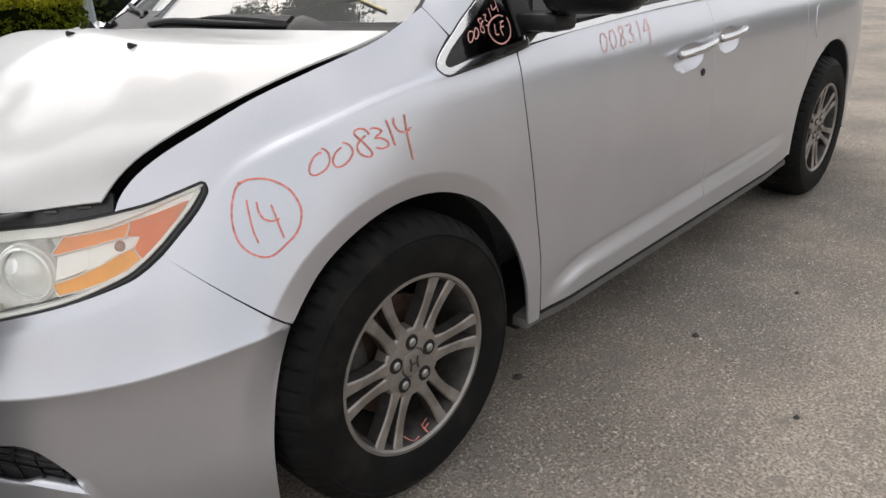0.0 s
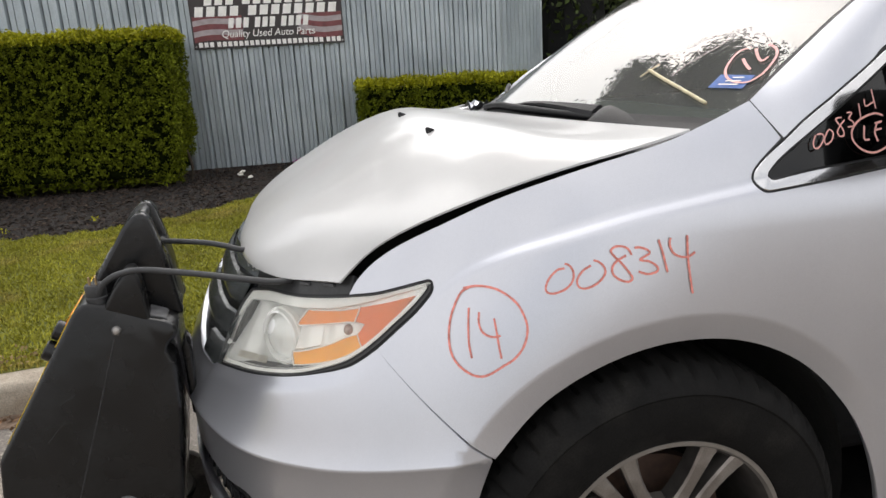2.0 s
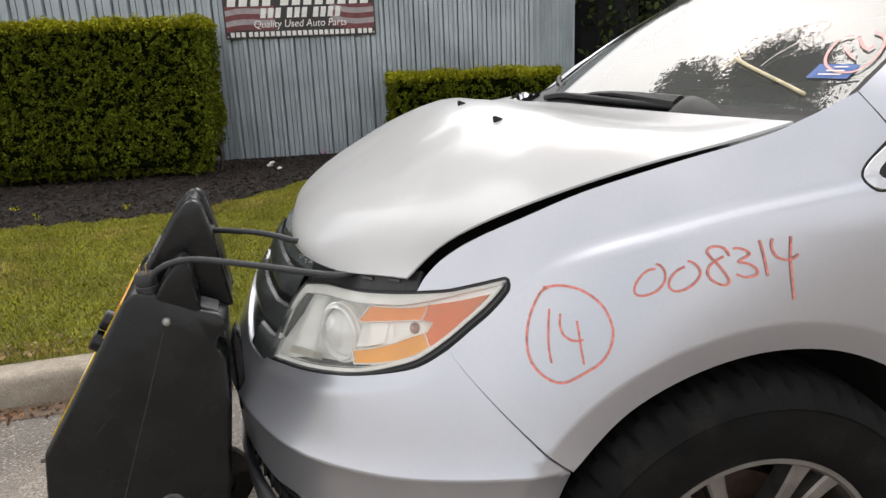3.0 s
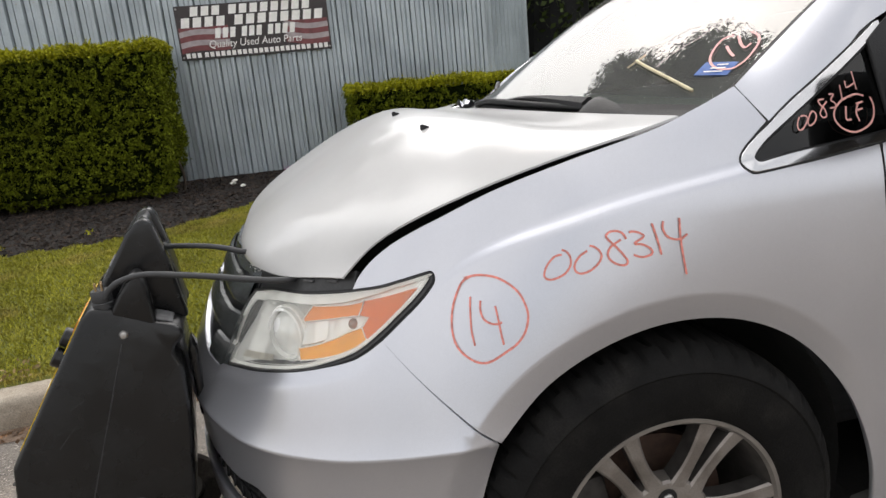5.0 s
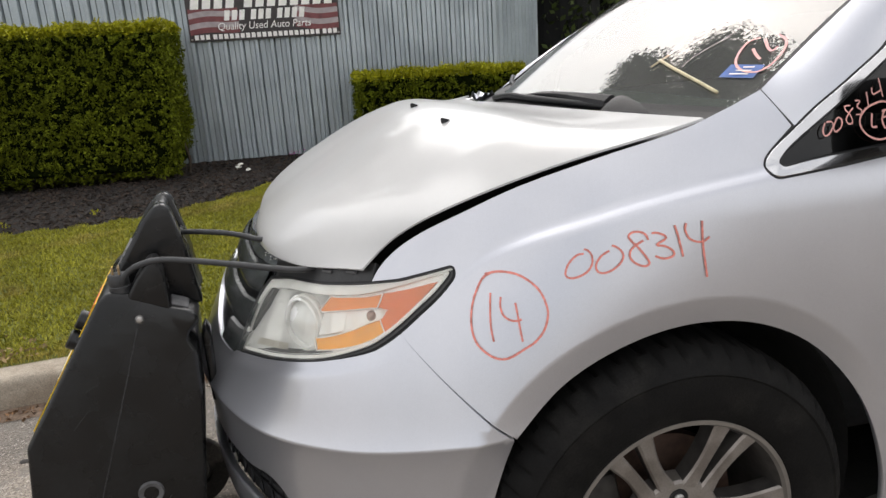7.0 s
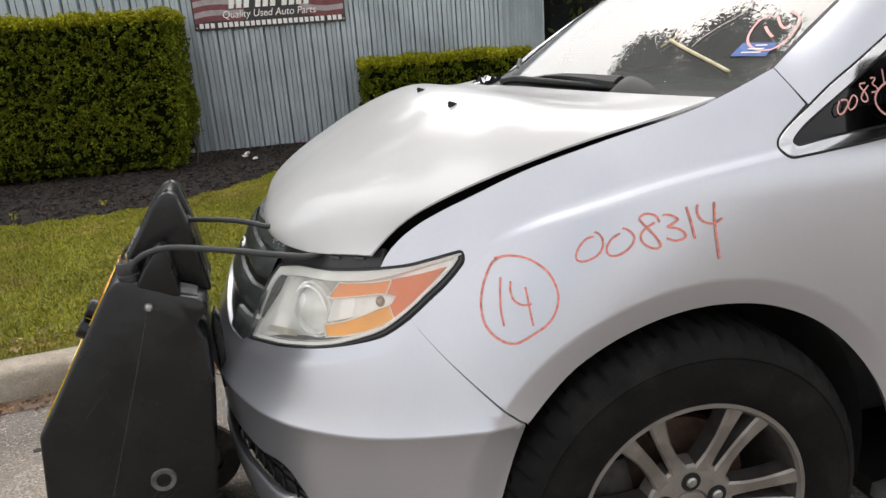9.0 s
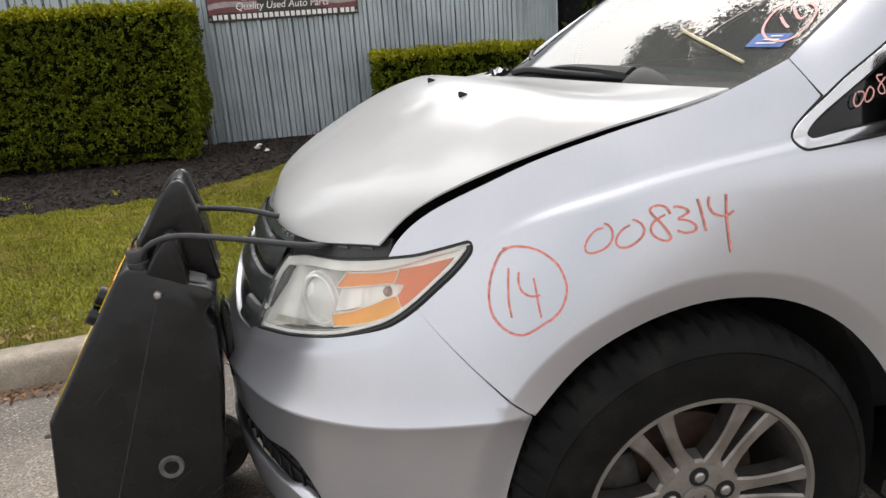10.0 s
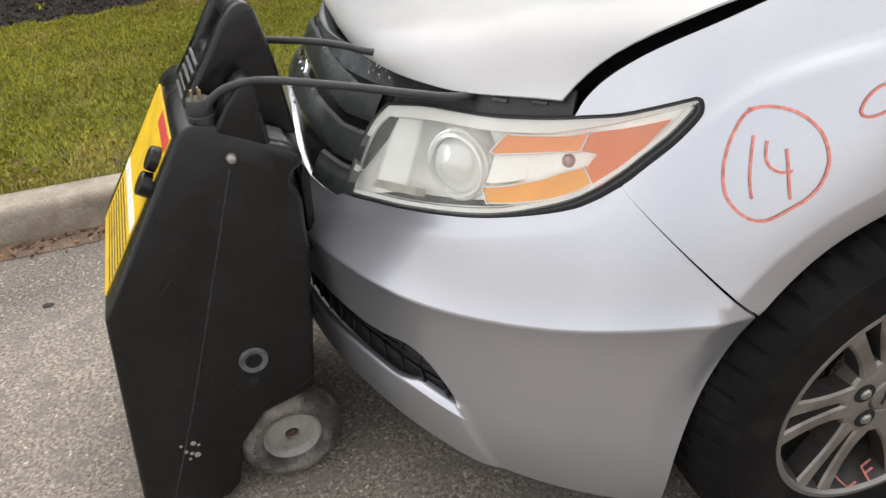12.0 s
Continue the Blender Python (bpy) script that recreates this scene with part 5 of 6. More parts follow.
for st in ([(.2855, 1.1079), (.2789, 1.0957), (.2797, 1.0869), (.2877, 1.0881), (.2988, 1.1009), (.2978, 1.1089), (.2879, 1.1087)],
           [(.3075, 1.1120), (.2994, 1.0989), (.3018, 1.0918), (.3124, 1.0978), (.3179, 1.1091), (.3130, 1.1154), (.3075, 1.1120)],
           [(.3406, 1.1339), (.3297, 1.1328), (.3299, 1.1259), (.3366, 1.1174), (.3377, 1.1054), (.3300, 1.1031), (.3263, 1.1103), (.3341, 1.1205), (.3452, 1.1295)],
           [(.3524, 1.1409), (.3617, 1.1401), (.3539, 1.1308), (.3605, 1.1252), (.3595, 1.1183), (.3485, 1.1173)],
           [(.3797, 1.1546), (.3773, 1.1288)], [(.3926, 1.1607), (.3925, 1.1496), (.4117, 1.1561)], [(.4114, 1.1764), (.4113, 1.1440)]):
    ink(st, side_up, .0026, WORN_MARK, van)
for st in ([(.4220, 1.1320), (.4075, 1.1362), (.3882, 1.1328), (.3687, 1.1245), (.3548, 1.1108), (.3526, 1.0961), (.3624, 1.0814), (.3813, 1.0727), (.3998, 1.0740), (.4207, 1.0830), (.4325, 1.0969), (.4370, 1.1145), (.4344, 1.1289)],
           [(.3809, 1.1175), (.3753, 1.0961), (.3855, 1.0941)], [(.4074, 1.1211), (.3986, 1.1049), (.4010, 1.0897)], [(.4021, 1.1196), (.4175, 1.1223)], [(.4010, 1.1087), (.4137, 1.1106)]):
    ink(st, side_up, .0034, WORN_MARK, van)
hang("screen_sticker", band(screen_at, (-.9600, .150), (-.8865, .150), .042, STICKER_BLUE, "screen_sticker", .003, 6), screen, "small blue sticker")
for k in range(3):
    hang("sticker_line", band(screen_at, (-.945, .139 + .011 * k), (-.905 - .008 * k, .138 + .011 * k), .0035, LABEL_WHITE, "sticker_line", .005, 6), screen)
ink([(-.8911, .2594), (-.8736, .2463), (-.8764, .2133), (-.8881, .1828), (-.9082, .1604), (-.9327, .1477), (-.9567, .1478), (-.9667, .1605), (-.9712, .1823), (-.9656, .2248), (-.9492, .2536), (-.9227, .2700)], screen_at, .0050, PALE_MARK, screen, lift=-.004)
ink([(-.8992, .2225), (-.9208, .2013), (-.9379, .1880)], screen_at, .0055, PALE_MARK, screen, lift=-.004)
ink([(-.9045, .2550), (-.9301, .2256), (-.9448, .2159), (-.9488, .2290)], screen_at, .0055, PALE_MARK, screen, lift=-.004)
ink([(-.6949, .2105), (-.7103, .2511), (-.7334, .2918), (-.7764, .3169), (-.8020, .3156), (-.8126, .2945), (-.8081, .2582), (-.7892, .2248), (-.7744, .1856), (-.7715, .1603)], screen_at, .0016, LABEL_WHITE, screen, lift=-.004)
def barrel(u, v):
    """The inside of the rim at its foot."""
    return u, -.985 + (v - .120) * .9, .365 - math.sqrt(.2085 ** 2 - u * u) + .003


for st in ([(-.040, .138), (-.036, .105), (-.010, .110)], [(.024, .138), (.014, .103)], [(.024, .138), (.050, .146)], [(.020, .122), (.040, .128)]):
    ink(st, barrel, .0045, RED_MARK, van, lift=.0)
# ---- jump-start cart in front of the van, drawn in place and turned a little ----
CART_AT = Vector((-1.08, -.30, 0.0))
cart = thing("jump_start_cart", CART_AT, "black plastic jump-start cart with a yellow label, standing against the bumper", "battery cart")
CART_PIVOT = Vector((-1.08, -.55, 0.0))
CART_TURN = Matrix.Translation(CART_PIVOT + Vector((.005, 0, 0))) @ Matrix.Rotation(radians(7), 4, "Z") @ Matrix.Translation(-CART_PIVOT)


def cart_half(z):
    return .270 - .085 * min(z, .85) / .85


def cart_block(name, profile, y0, y1, material, parent, label="", bevel=.014, taper=True, ahead=0.0):
    """A moulded block: a side profile swept across, wider at the foot."""
    bm = bmesh.new()
    profile = [(x + ahead, z) for x, z in profile]
    a = [bm.verts.new((x, (CART_AT.y - cart_half(z) if taper and y0 is None else y0), z)) for x, z in profile]
    b = [bm.verts.new((x, (CART_AT.y + cart_half(z) if taper and y1 is None else y1), z)) for x, z in profile]
    n = len(profile)
    bm.faces.new(a), bm.faces.new(b[::-1])
    for i in range(n):
        bm.faces.new((a[i], b[i], b[(i + 1) % n], a[(i + 1) % n]))
    bmesh.ops.recalc_face_normals(bm, faces=bm.faces)
    if bevel:
        bmesh.ops.bevel(bm, geom=[e for e in bm.edges if e.calc_face_angle(0) > .25], offset=bevel, segments=3, affect="EDGES", profile=.5, clamp_overlap=True)
    bmesh.ops.triangulate(bm, faces=[f for f in bm.faces if len(f.verts) > 4])
    bmesh.ops.transform(bm, matrix=CART_TURN, verts=bm.verts)
    return part(name, bm, material, parent, label, None, True)


body = cart_block("shell", [(-1.330, .006), (-1.278, .004), (-1.160, .036), (-1.135, .060), (-1.118, .150), (-1.060, .215), (-.952, .240), (-.930, .40), (-.914, .55),
                            (-.912, .655), (-.926, .684), (-.920, .702), (-.899, .716), (-.900, .736), (-.922, .752), (-.965, .768), (-1.030, .806), (-1.072, .816), (-1.096, .800), (-1.285, .505)], None, None, POLY, cart, "scuffed black moulded shell")
for y0, y1 in ((-.492, -.425), (-.175, -.108)):
    cart_block("horn", [(-1.046, .795), (-1.020, .838), (-.990, .876), (-.972, .878), (-.963, .845), (-.957, .775), (-.955, .750)], y0, y1, POLY, cart, "", .014, True, .0065)
cart_block("tower_foot", [(-1.096, .790), (-1.086, .828), (-1.058, .862), (-1.034, .896), (-.93, .896), (-.916, .84), (-.907, .735)], -.370, -.230, POLY, cart, "", .010, True, .018)
for y0, y1 in ((-.400, -.352), (-.248, -.200)):
    cart_block("tower_side", [(-1.098, .785), (-1.090, .825), (-1.062, .862), (-1.038, .898), (-1.005, .948), (-.980, .974), (-.962, .981), (-.946, .968), (-.925, .880), (-.905, .730)], y0, y1, POLY, cart, "", .016, True, .018)
cart_block("grip", [(-.998, .945), (-.980, .974), (-.964, .978), (-.951, .967), (-.958, .947)], -.360, -.240, POLY, cart, "", .008, True, .018)
for k in range(5):
    p0, p1 = Vector((-1.092, 0, .806)), Vector((-1.044, 0, .882))
    p = p0.lerp(p1, (k + .7) / 5.4)
    bm = box_bm(.006, .12, .008, (p.x + .014, -.30, p.z), .0015)
    bmesh.ops.transform(bm, matrix=CART_TURN, verts=bm.verts)
    part("vent_rib", bm, POLY_GREY, cart)
for y0, y1 in ((-.505, -.395), (-.205, -.095)):
    cart_block("worn_ledge", [(-.962, .7725), (-.918, .7535), (-.916, .7485), (-.962, .764)], y0 + .03, y1 - .01, POLY_GREY, cart, "grey scuffed ledge", .002)


def on_cart_side(x, z, out=.0):
    return CART_TURN @ Vector((x, CART_AT.y - cart_half(z) - out, z))


def on_cart_front(s, y, out=.0):
    """s runs down the sloping front."""
    p = Vector((-1.096, y, .800)).lerp(Vector((-1.285, y, .505)), s)
    return CART_TURN @ (p + Vector((-.842, 0, .540)) * out)


def front_patch(name, s0, s1, y0, y1, material, out, label="", slant=0.0):
    v = []
    for s in (s0, s1):
        for y, d in ((y0, 0.0), (y1, slant)):
            v += [on_cart_front(s + d, y, out), on_cart_front(s + d, y, out - .003)]
    return hang(name, mesh_of(name, v, [(0, 2, 6, 4), (0, 4, 5, 1), (2, 3, 7, 6), (0, 1, 3, 2), (4, 6, 7, 5)], material, smooth=False), cart, label)


front_patch("label_plate", .05, .97, -.456, -.140, LABEL_YELLOW, .0025, "yellow instruction label, worn")
front_patch("label_stripe", .53, .60, -.453, -.143, LABEL_WHITE, .0036, "", -.0)
front_patch("label_corner", .06, .13, -.453, -.30, LABEL_RED, .0036)
for k in range(7):
    front_patch("label_line", .65 + .04 * k, .66 + .04 * k, -.455, -.16, SIGN_DARK, .0034)
for s, y in ((.20, -.430), (.33, -.440)):
    base = on_cart_front(s, y, .0)
    tip = on_cart_front(s, y, .1)
    m = Matrix.Translation(base) @ Vector((0, -1, 0)).rotation_difference((tip - base).normalized()).to_matrix().to_4x4()
    part("knob", lathe_bm([(.001, -.020), (.019, -.020), (.022, -.017), (.023, .0)], 28), POLY, cart, "round black knob", m, True)
# bolt, plug, drain hole, mould seam and paint specks on the near side
def side_pose(x, z):
    return Matrix.Translation(on_cart_side(x, z)) @ Matrix.Rotation(radians(7), 4, "Z")


part("bolt", lathe_bm([(.0005, -.009), (.006, -.008), (.0095, -.004), (.0105, .002)], 20), STEEL, cart, "steel bolt head", side_pose(-1.019, .748), True)
part("drain_plug", lathe_bm([(.0005, .004), (.015, .004), (.017, -.002), (.026, -.005), (.029, .002)], 28), POLY_GREY, cart, "", side_pose(-1.058, .345), True)
# no opening here: a black disc paints the dark inside the hole
part("drain_hole_shade", lathe_bm([(.0005, -.004), (.0085, -.004), (.0105, .001)], 16), LINER_AND_SHADE, cart, "", side_pose(-1.066, .300), True)
hang("mould_seam", tube([on_cart_side(-1.026, .730), on_cart_side(-1.10, .52), on_cart_side(-1.19, .27), on_cart_side(-1.285, .03)], .0015, SCRATCH, 6, 6, "mould_seam"), cart)
for x, z, r in ((-1.205, .195, .005), (-1.222, .180, .004), (-1.203, .165, .006), (-1.228, .196, .003), (-1.212, .172, .004), (-1.196, .188, .003), (-1.218, .160, .003)):
    part("paint_speck", lathe_bm([(.0005, -.0015), (r, -.001), (r * 1.2, .001)], 7), GREY_HUB, cart, "", side_pose(x, z))
cart_block("rear_pad", [(-.900, .49), (-.884, .49), (-.880, .660), (-.890, .684), (-.902, .660)], -.43, -.36, POLY, cart, "black rubber pad", .005)
cart_block("worn_foot", [(-1.333, .002), (-1.276, .002), (-1.272, .018), (-1.331, .030)], -.575, -.52, GREY_RUBBER, cart, "dirty scuffed foot", .004)
# scratches on the near side
srng = random.Random(5)
for k in range(7):
    x, z = -1.19 + .034 * k + srng.uniform(-.01, .01), srng.uniform(.20, .64)
    a, ln = srng.uniform(.55, .95), srng.uniform(.010, .06)
    v = []
    for q in (0, .5, 1):
        for w in (-.0005, .0005):
            xx, zz = x + math.cos(a) * ln * q - math.sin(a) * w + .004 * q * q, z + math.sin(a) * ln * q + math.cos(a) * w
            v.append(on_cart_side(xx, zz, .0012))
    hang("scratch", mesh_of("scratch", v, [(0, 2, 3, 1), (2, 4, 5, 3)], SCRATCH, smooth=False), cart)
# plug cap with brass pins
cap_at = CART_TURN @ Vector((-1.050, -.462, .797))
cap = part("plug_cap", lathe_bm([(.0005, .052), (.019, .052), (.0215, .048), (.0215, .028), (.0205, .026), (.0225, .024), (.0215, .0), (.0005, .0)], 28, "Z"), CABLE, cart, "black round plug", Matrix.Translation(cap_at), True)
BRASS = surface("brass_pin", (0.42, 0.30, 0.17), .35, .9, vary=.15, scale=60.0)
for dx, dy in ((-.008, -.005), (.006, -.008), (.002, .008)):
    part("pin", box_bm(.004, .006, .018, (dx, dy, .060), .001), BRASS, cap)
# wheels
for s in (-1, 1):
    m = CART_TURN @ Matrix.Translation((-1.014, CART_AT.y + s * .212, .113)) @ (Matrix.Identity(4) if s < 0 else Matrix.Rotation(math.pi, 4, "Z"))
    w = part("cart_wheel", lathe_bm([(.062, -.018), (.068, -.030), (.084, -.037), (.100, -.030), (.110, -.014), (.113, .000), (.110, .012), (.09, .018), (.06, .016)], 56), GREY_RUBBER, cart, "worn grey rubber wheel", m, True)
    part("hub", lathe_bm([(.0005, .002), (.014, .002), (.016, -.012), (.024, -.010), (.052, -.006), (.060, -.016), (.064, -.020)], 40), GREY_HUB, w, "grey plastic hub", None, True)
    part("axle_end", lathe_bm([(.0005, -.010), (.010, -.010), (.012, -.002)], 16), RUST, w, "", None, True)
    bm = bmesh.new()
    for i in range(34):
        a = 2 * math.pi * i / 34
        if i % 9 in (3, 4):
            continue
        c = box_bm(.006, .006, .004, (.0, 0, 0))
        bmesh.ops.transform(c, matrix=Matrix.Rotation(a, 4, "Y") @ Matrix.Translation((.084, -.037, 0)), verts=c.verts)
        me = bpy.data.meshes.new("tmp")
        c.to_mesh(me)
        c.free()
        bm.from_mesh(me)
        bpy.data.meshes.remove(me)
    tagged(part("moulded_bars", bm, GREY_RUBBER, w), kind="stuff")
axle = part("axle", lathe_bm([(.0005, -.20), (.010, -.20), (.010, .20), (.0005, .20)], 16), STEEL, cart, "", CART_TURN @ Matrix.Translation((-1.012, CART_AT.y, .113)))
# cables from the cart under the hood
lead = thing("jumper_cable", (-1.03, -.46, .80), "black rubber jumper cable running from the cart under the hood", "cable", "cables")
hang("sheath", tube([(-1.047, -.474, .832), (-1.034, -.475, .850), (-1.006, -.477, .867), (-.960, -.485, .876), (-.90, -.51, .875), (-.80, -.56, .869), (-.73, -.602, .865), (-.66, -.635, .862), (-.60, -.61, .860), (-.55, -.54, .86)], .0068, CABLE, 10, 8, "sheath"), lead)
lead = thing("jumper_cable", (-.93, -.33, .80), "black rubber jumper cable running from the cart under the hood", "cable", "cables")
hang("sheath", tube([(-.955, -.30, .894), (-.90, -.32, .893), (-.84, -.345, .890), (-.79, -.365, .882), (-.75, -.38, .872), (-.66, -.38, .858)], .0068, CABLE, 10, 8, "sheath"), lead)

# ---- the ground and what stands on it ----
rng = np.random.default_rng(7)
KERB_Y, KERB_SLOPE = .762, .13


def kerb_line(x):
    return KERB_Y + KERB_SLOPE * (x + 1.9)


def grid_sheet(name, xs, ys, height, material, label, category="", kind="structure"):
    v = [(x, y, height(x, y)) for x in xs for y in ys]
    k = len(ys)
    f = [(i * k + j, (i + 1) * k + j, (i + 1) * k + j + 1, i * k + j + 1) for i in range(len(xs) - 1) for j in range(k - 1)]
    return tagged(hang(name, mesh_of(name, v, f, material), None), label, category, "", kind)


far_steps = [-900, -300, -90, -40, -20, -12]
near_steps = list(np.arange(-8, 12.01, .5))
line = far_steps + near_steps + [16, 24, 45, 90, 300, 900]
grid_sheet("ground", line, line, lambda x, y: -.006 if (abs(x) > 9 or abs(y) > 9) else -.0, ASPHALT, "worn grey asphalt road with pale stone specks", "road")
# stone chips that show in the worn asphalt
n = 30000
c = np.stack([rng.uniform(-2.4, 4.5, n), rng.uniform(-2.4, .8, n), np.full(n, .0012)], 1)
c = c[(c[:, 1] < kerb_line(c[:, 0]) - .03)]
a, b = random_axes(rng, len(c), .0042, .85)
a[:, 2] *= .15
b[:, 2] *= .15
tagged(hang("stone_chips", scatter_mesh("stone_chips", c, a, b, PEBBLE), None), "pale stone chips worn out of the asphalt", "gravel", "", "stuff")
for x, y, r in ((.552, -.872, .014), (1.163, -1.193, .012), (-1.692, .342, .012), (1.72, -1.35, .009), (.9, -1.62, .008)):
    bm = lathe_bm([(.0005, .006), (r * .6, .005), (r, .0), (r * 1.1, -.002)], 12, "Z")
    for vtx in bm.verts:
        vtx.co.x *= 1.3 + .4 * math.sin(5 * vtx.co.y / r)
    tagged(part("tar_spot", bm, TAR, None, "", Matrix.Translation((x, y, .002)), True), "small dark lump stuck on the asphalt", "debris", "road debris")

# kerb stones laid end to end
STONE = 1.5
ang = math.atan(KERB_SLOPE)
kerb = thing("kerb", (0, kerb_line(0) + .09, 0), "pale worn concrete kerb beside the lawn", "kerb", "", "structure")
bm = box_bm(STONE - .008, .17, .27, (0, 0, .0), .034, None, 4)
for vtx in bm.verts:
    if vtx.co.z > 0:
        vtx.co.y += .012
KERB_ME = mesh_from(bm, "kerb_stone", CONCRETE, 40)
for k in range(-8, 12):
    x = k * STONE * math.cos(ang) - .35
    hang("kerb_stone", KERB_ME, kerb, "", Matrix.Translation((x, kerb_line(x) + .085, .0)) @ Matrix.Rotation(ang, 4, "Z"))
xs = np.arange(-8, 8.01, .25)
v, f = [], []
for x in xs:
    w = .05 + .035 * math.sin(3.1 * x) + .02 * math.sin(9 * x)
    v += [(x, kerb_line(x) - w - .02, .0025), (x, kerb_line(x) + .02, .012)]
f = [(2 * i, 2 * i + 2, 2 * i + 3, 2 * i + 1) for i in range(len(xs) - 1)]
tagged(hang("gutter_dirt", mesh_of("gutter_dirt", v, f, DIRT), None), "brown dirt and leaf litter along the kerb", "dirt", "", "stuff")
n = 1500
c = np.stack([rng.uniform(-4, 2, n), rng.normal(0, .05, n), np.zeros(n)], 1)
c[:, 1] = kerb_line(c[:, 0]) - np.abs(c[:, 1]) - .005
c[:, 2] = .01
a, b = random_axes(rng, n, .011, .6)
tagged(hang("dead_leaves", scatter_mesh("dead_leaves", c, a, b, DEAD_LEAF), None), "dry leaf scraps in the gutter", "leaves", "", "stuff")

n = 2600
c = np.stack([rng.uniform(-4, 2, n), np.abs(rng.normal(0, .10, n)), np.zeros(n)], 1)
c[:, 1] = kerb_line(c[:, 0]) + .165 + c[:, 1]
c[:, 2] = .160
c = c[np.array([noise.noise((x * 2.2, 0, 3)) for x in c[:, 0]]) > -.05]
a, b = random_axes(rng, len(c), .010, .6)
tagged(hang("dry_thatch", scatter_mesh("dry_thatch", c, a, b, STRAW), None), "dry brown grass and leaf scraps on the lawn edge", "leaves", "", "stuff")
LAWN_Z = .142


def bed_edge(x):
    """Where the mulch bed begins behind the lawn."""
    return BED(x)


BED = spline((-9, 3.9), (-4.5, 3.75), (-3.2, 3.55), (-2.3, 3.62), (-1.45, 4.15), (-1.0, 4.75), (-.8, 5.1), (-.3, 6.0), (.3, 6.6), (3, 6.7))


def rough_ground(x, y):
    return LAWN_Z + .012 * noise.noise((x * 1.3, y * 1.3, 0)) + .004 * (y - 2)


xs = list(np.arange(-9, 9.01, .3))
v, f, k = [], [], 14
for x in xs:
    y0, y1 = kerb_line(x) + .155, bed_edge(x)
    for j in range(k):
        y = y0 + (y1 - y0) * j / (k - 1)
        v.append((x, y, rough_ground(x, y) if j else LAWN_Z - .03))
f = [(i * k + j, (i + 1) * k + j, (i + 1) * k + j + 1, i * k + j + 1) for i in range(len(xs) - 1) for j in range(k - 1)]
tagged(hang("lawn", mesh_of("lawn", v, f, SOIL), None), "soil of a mown lawn", "lawn", "", "structure")


def blades(n, x0, x1, y0, y1, size, keep):
    c = np.stack([rng.uniform(x0, x1, n), rng.uniform(y0, y1, n)], 1)
    c = c[keep(c)]
    n = len(c)
    z = np.array([rough_ground(x, y) for x, y in c])
    h = size * rng.uniform(.5, 1.25, n)
    az = rng.uniform(0, 2 * math.pi, n)
    lean = rng.uniform(.2, 1.1, n)
    base = np.stack([c[:, 0], c[:, 1], z - .004], 1)
    tip = base + np.stack([np.cos(az) * lean * h, np.sin(az) * lean * h, h], 1)
    side = np.stack([-np.sin(az), np.cos(az), np.zeros(n)], 1) * (.0021 * rng.uniform(.7, 1.3, n))[:, None]
    mid = (base + tip) / 2 + np.array([0, 0, .008])
    v = np.empty((n, 4, 3))
    v[:, 0], v[:, 1], v[:, 2], v[:, 3] = base - side, base + side, mid + side, tip
    me = bpy.data.meshes.new("grass")
    me.vertices.add(n * 4), me.loops.add(n * 4), me.polygons.add(n)
    me.vertices.foreach_set("co", v.ravel())
    me.loops.foreach_set("vertex_index", np.arange(n * 4))
    me.polygons.foreach_set("loop_start", np.arange(0, n * 4, 4))
    me.materials.append(GRASS)
    me.update(calc_edges=True)
    return me


def on_lawn(c):
    return (c[:, 1] > kerb_line(c[:, 0]) + .15) & (c[:, 1] < np.array([bed_edge(x) for x in c[:, 0]]) + .06 * np.sin(c[:, 0] * 23))


tagged(hang("grass", blades(290000, -5.0, .9, .8, 6.4, .024, on_lawn), None), "short green and yellowish mown grass", "grass", "", "stuff")

# mulch bed
v, f, k = [], [], 10
for x in xs:
    y0, y1 = bed_edge(x) - .05, 9.5
    for j in range(k):
        y = y0 + (y1 - y0) * j / (k - 1)
        v.append((x, y, rough_ground(x, min(y, 6.6)) - .012 + .02 * (j > 0)))
f = [(i * k + j, (i + 1) * k + j, (i + 1) * k + j + 1, i * k + j + 1) for i in range(len(xs) - 1) for j in range(k - 1)]
tagged(hang("mulch_bed", mesh_of("mulch_bed", v, f, MULCH), None), "dark brown bark mulch bed under the hedges", "mulch", "", "structure")
n = 26000
c = np.stack([rng.uniform(-5, 1.5, n), rng.uniform(3.4, 6.72, n)], 1)
c = c[c[:, 1] > np.array([bed_edge(x) for x in c[:, 0]])]
c = np.column_stack([c, [rough_ground(x, y) + .012 for x, y in c]])
a, b = random_axes(rng, len(c), .020, .6)
b *= .6
a[:, 2] *= .4
tagged(hang("bark_chips", scatter_mesh("bark_chips", c, a, b, CHIP), None), "loose bark chips", "bark chips", "", "stuff")
litter = thing("paper_scrap", (-1.305, 5.685, .165), "crumpled white paper scrap on the mulch", "litter")
for k in range(6):
    bm = bmesh.new()
    bmesh.ops.create_icosphere(bm, subdivisions=1, radius=.030)
    for vtx in bm.verts:
        vtx.co *= rng.uniform(.5, 1.3)
        vtx.co.z *= .55
    part("scrap", bm, LABEL_WHITE, litter, "", Matrix.Translation((-1.305 + .06 * math.cos(k * 2.2), 5.685 + .04 * math.sin(k * 1.7), .185 + .03 * (k % 3))))
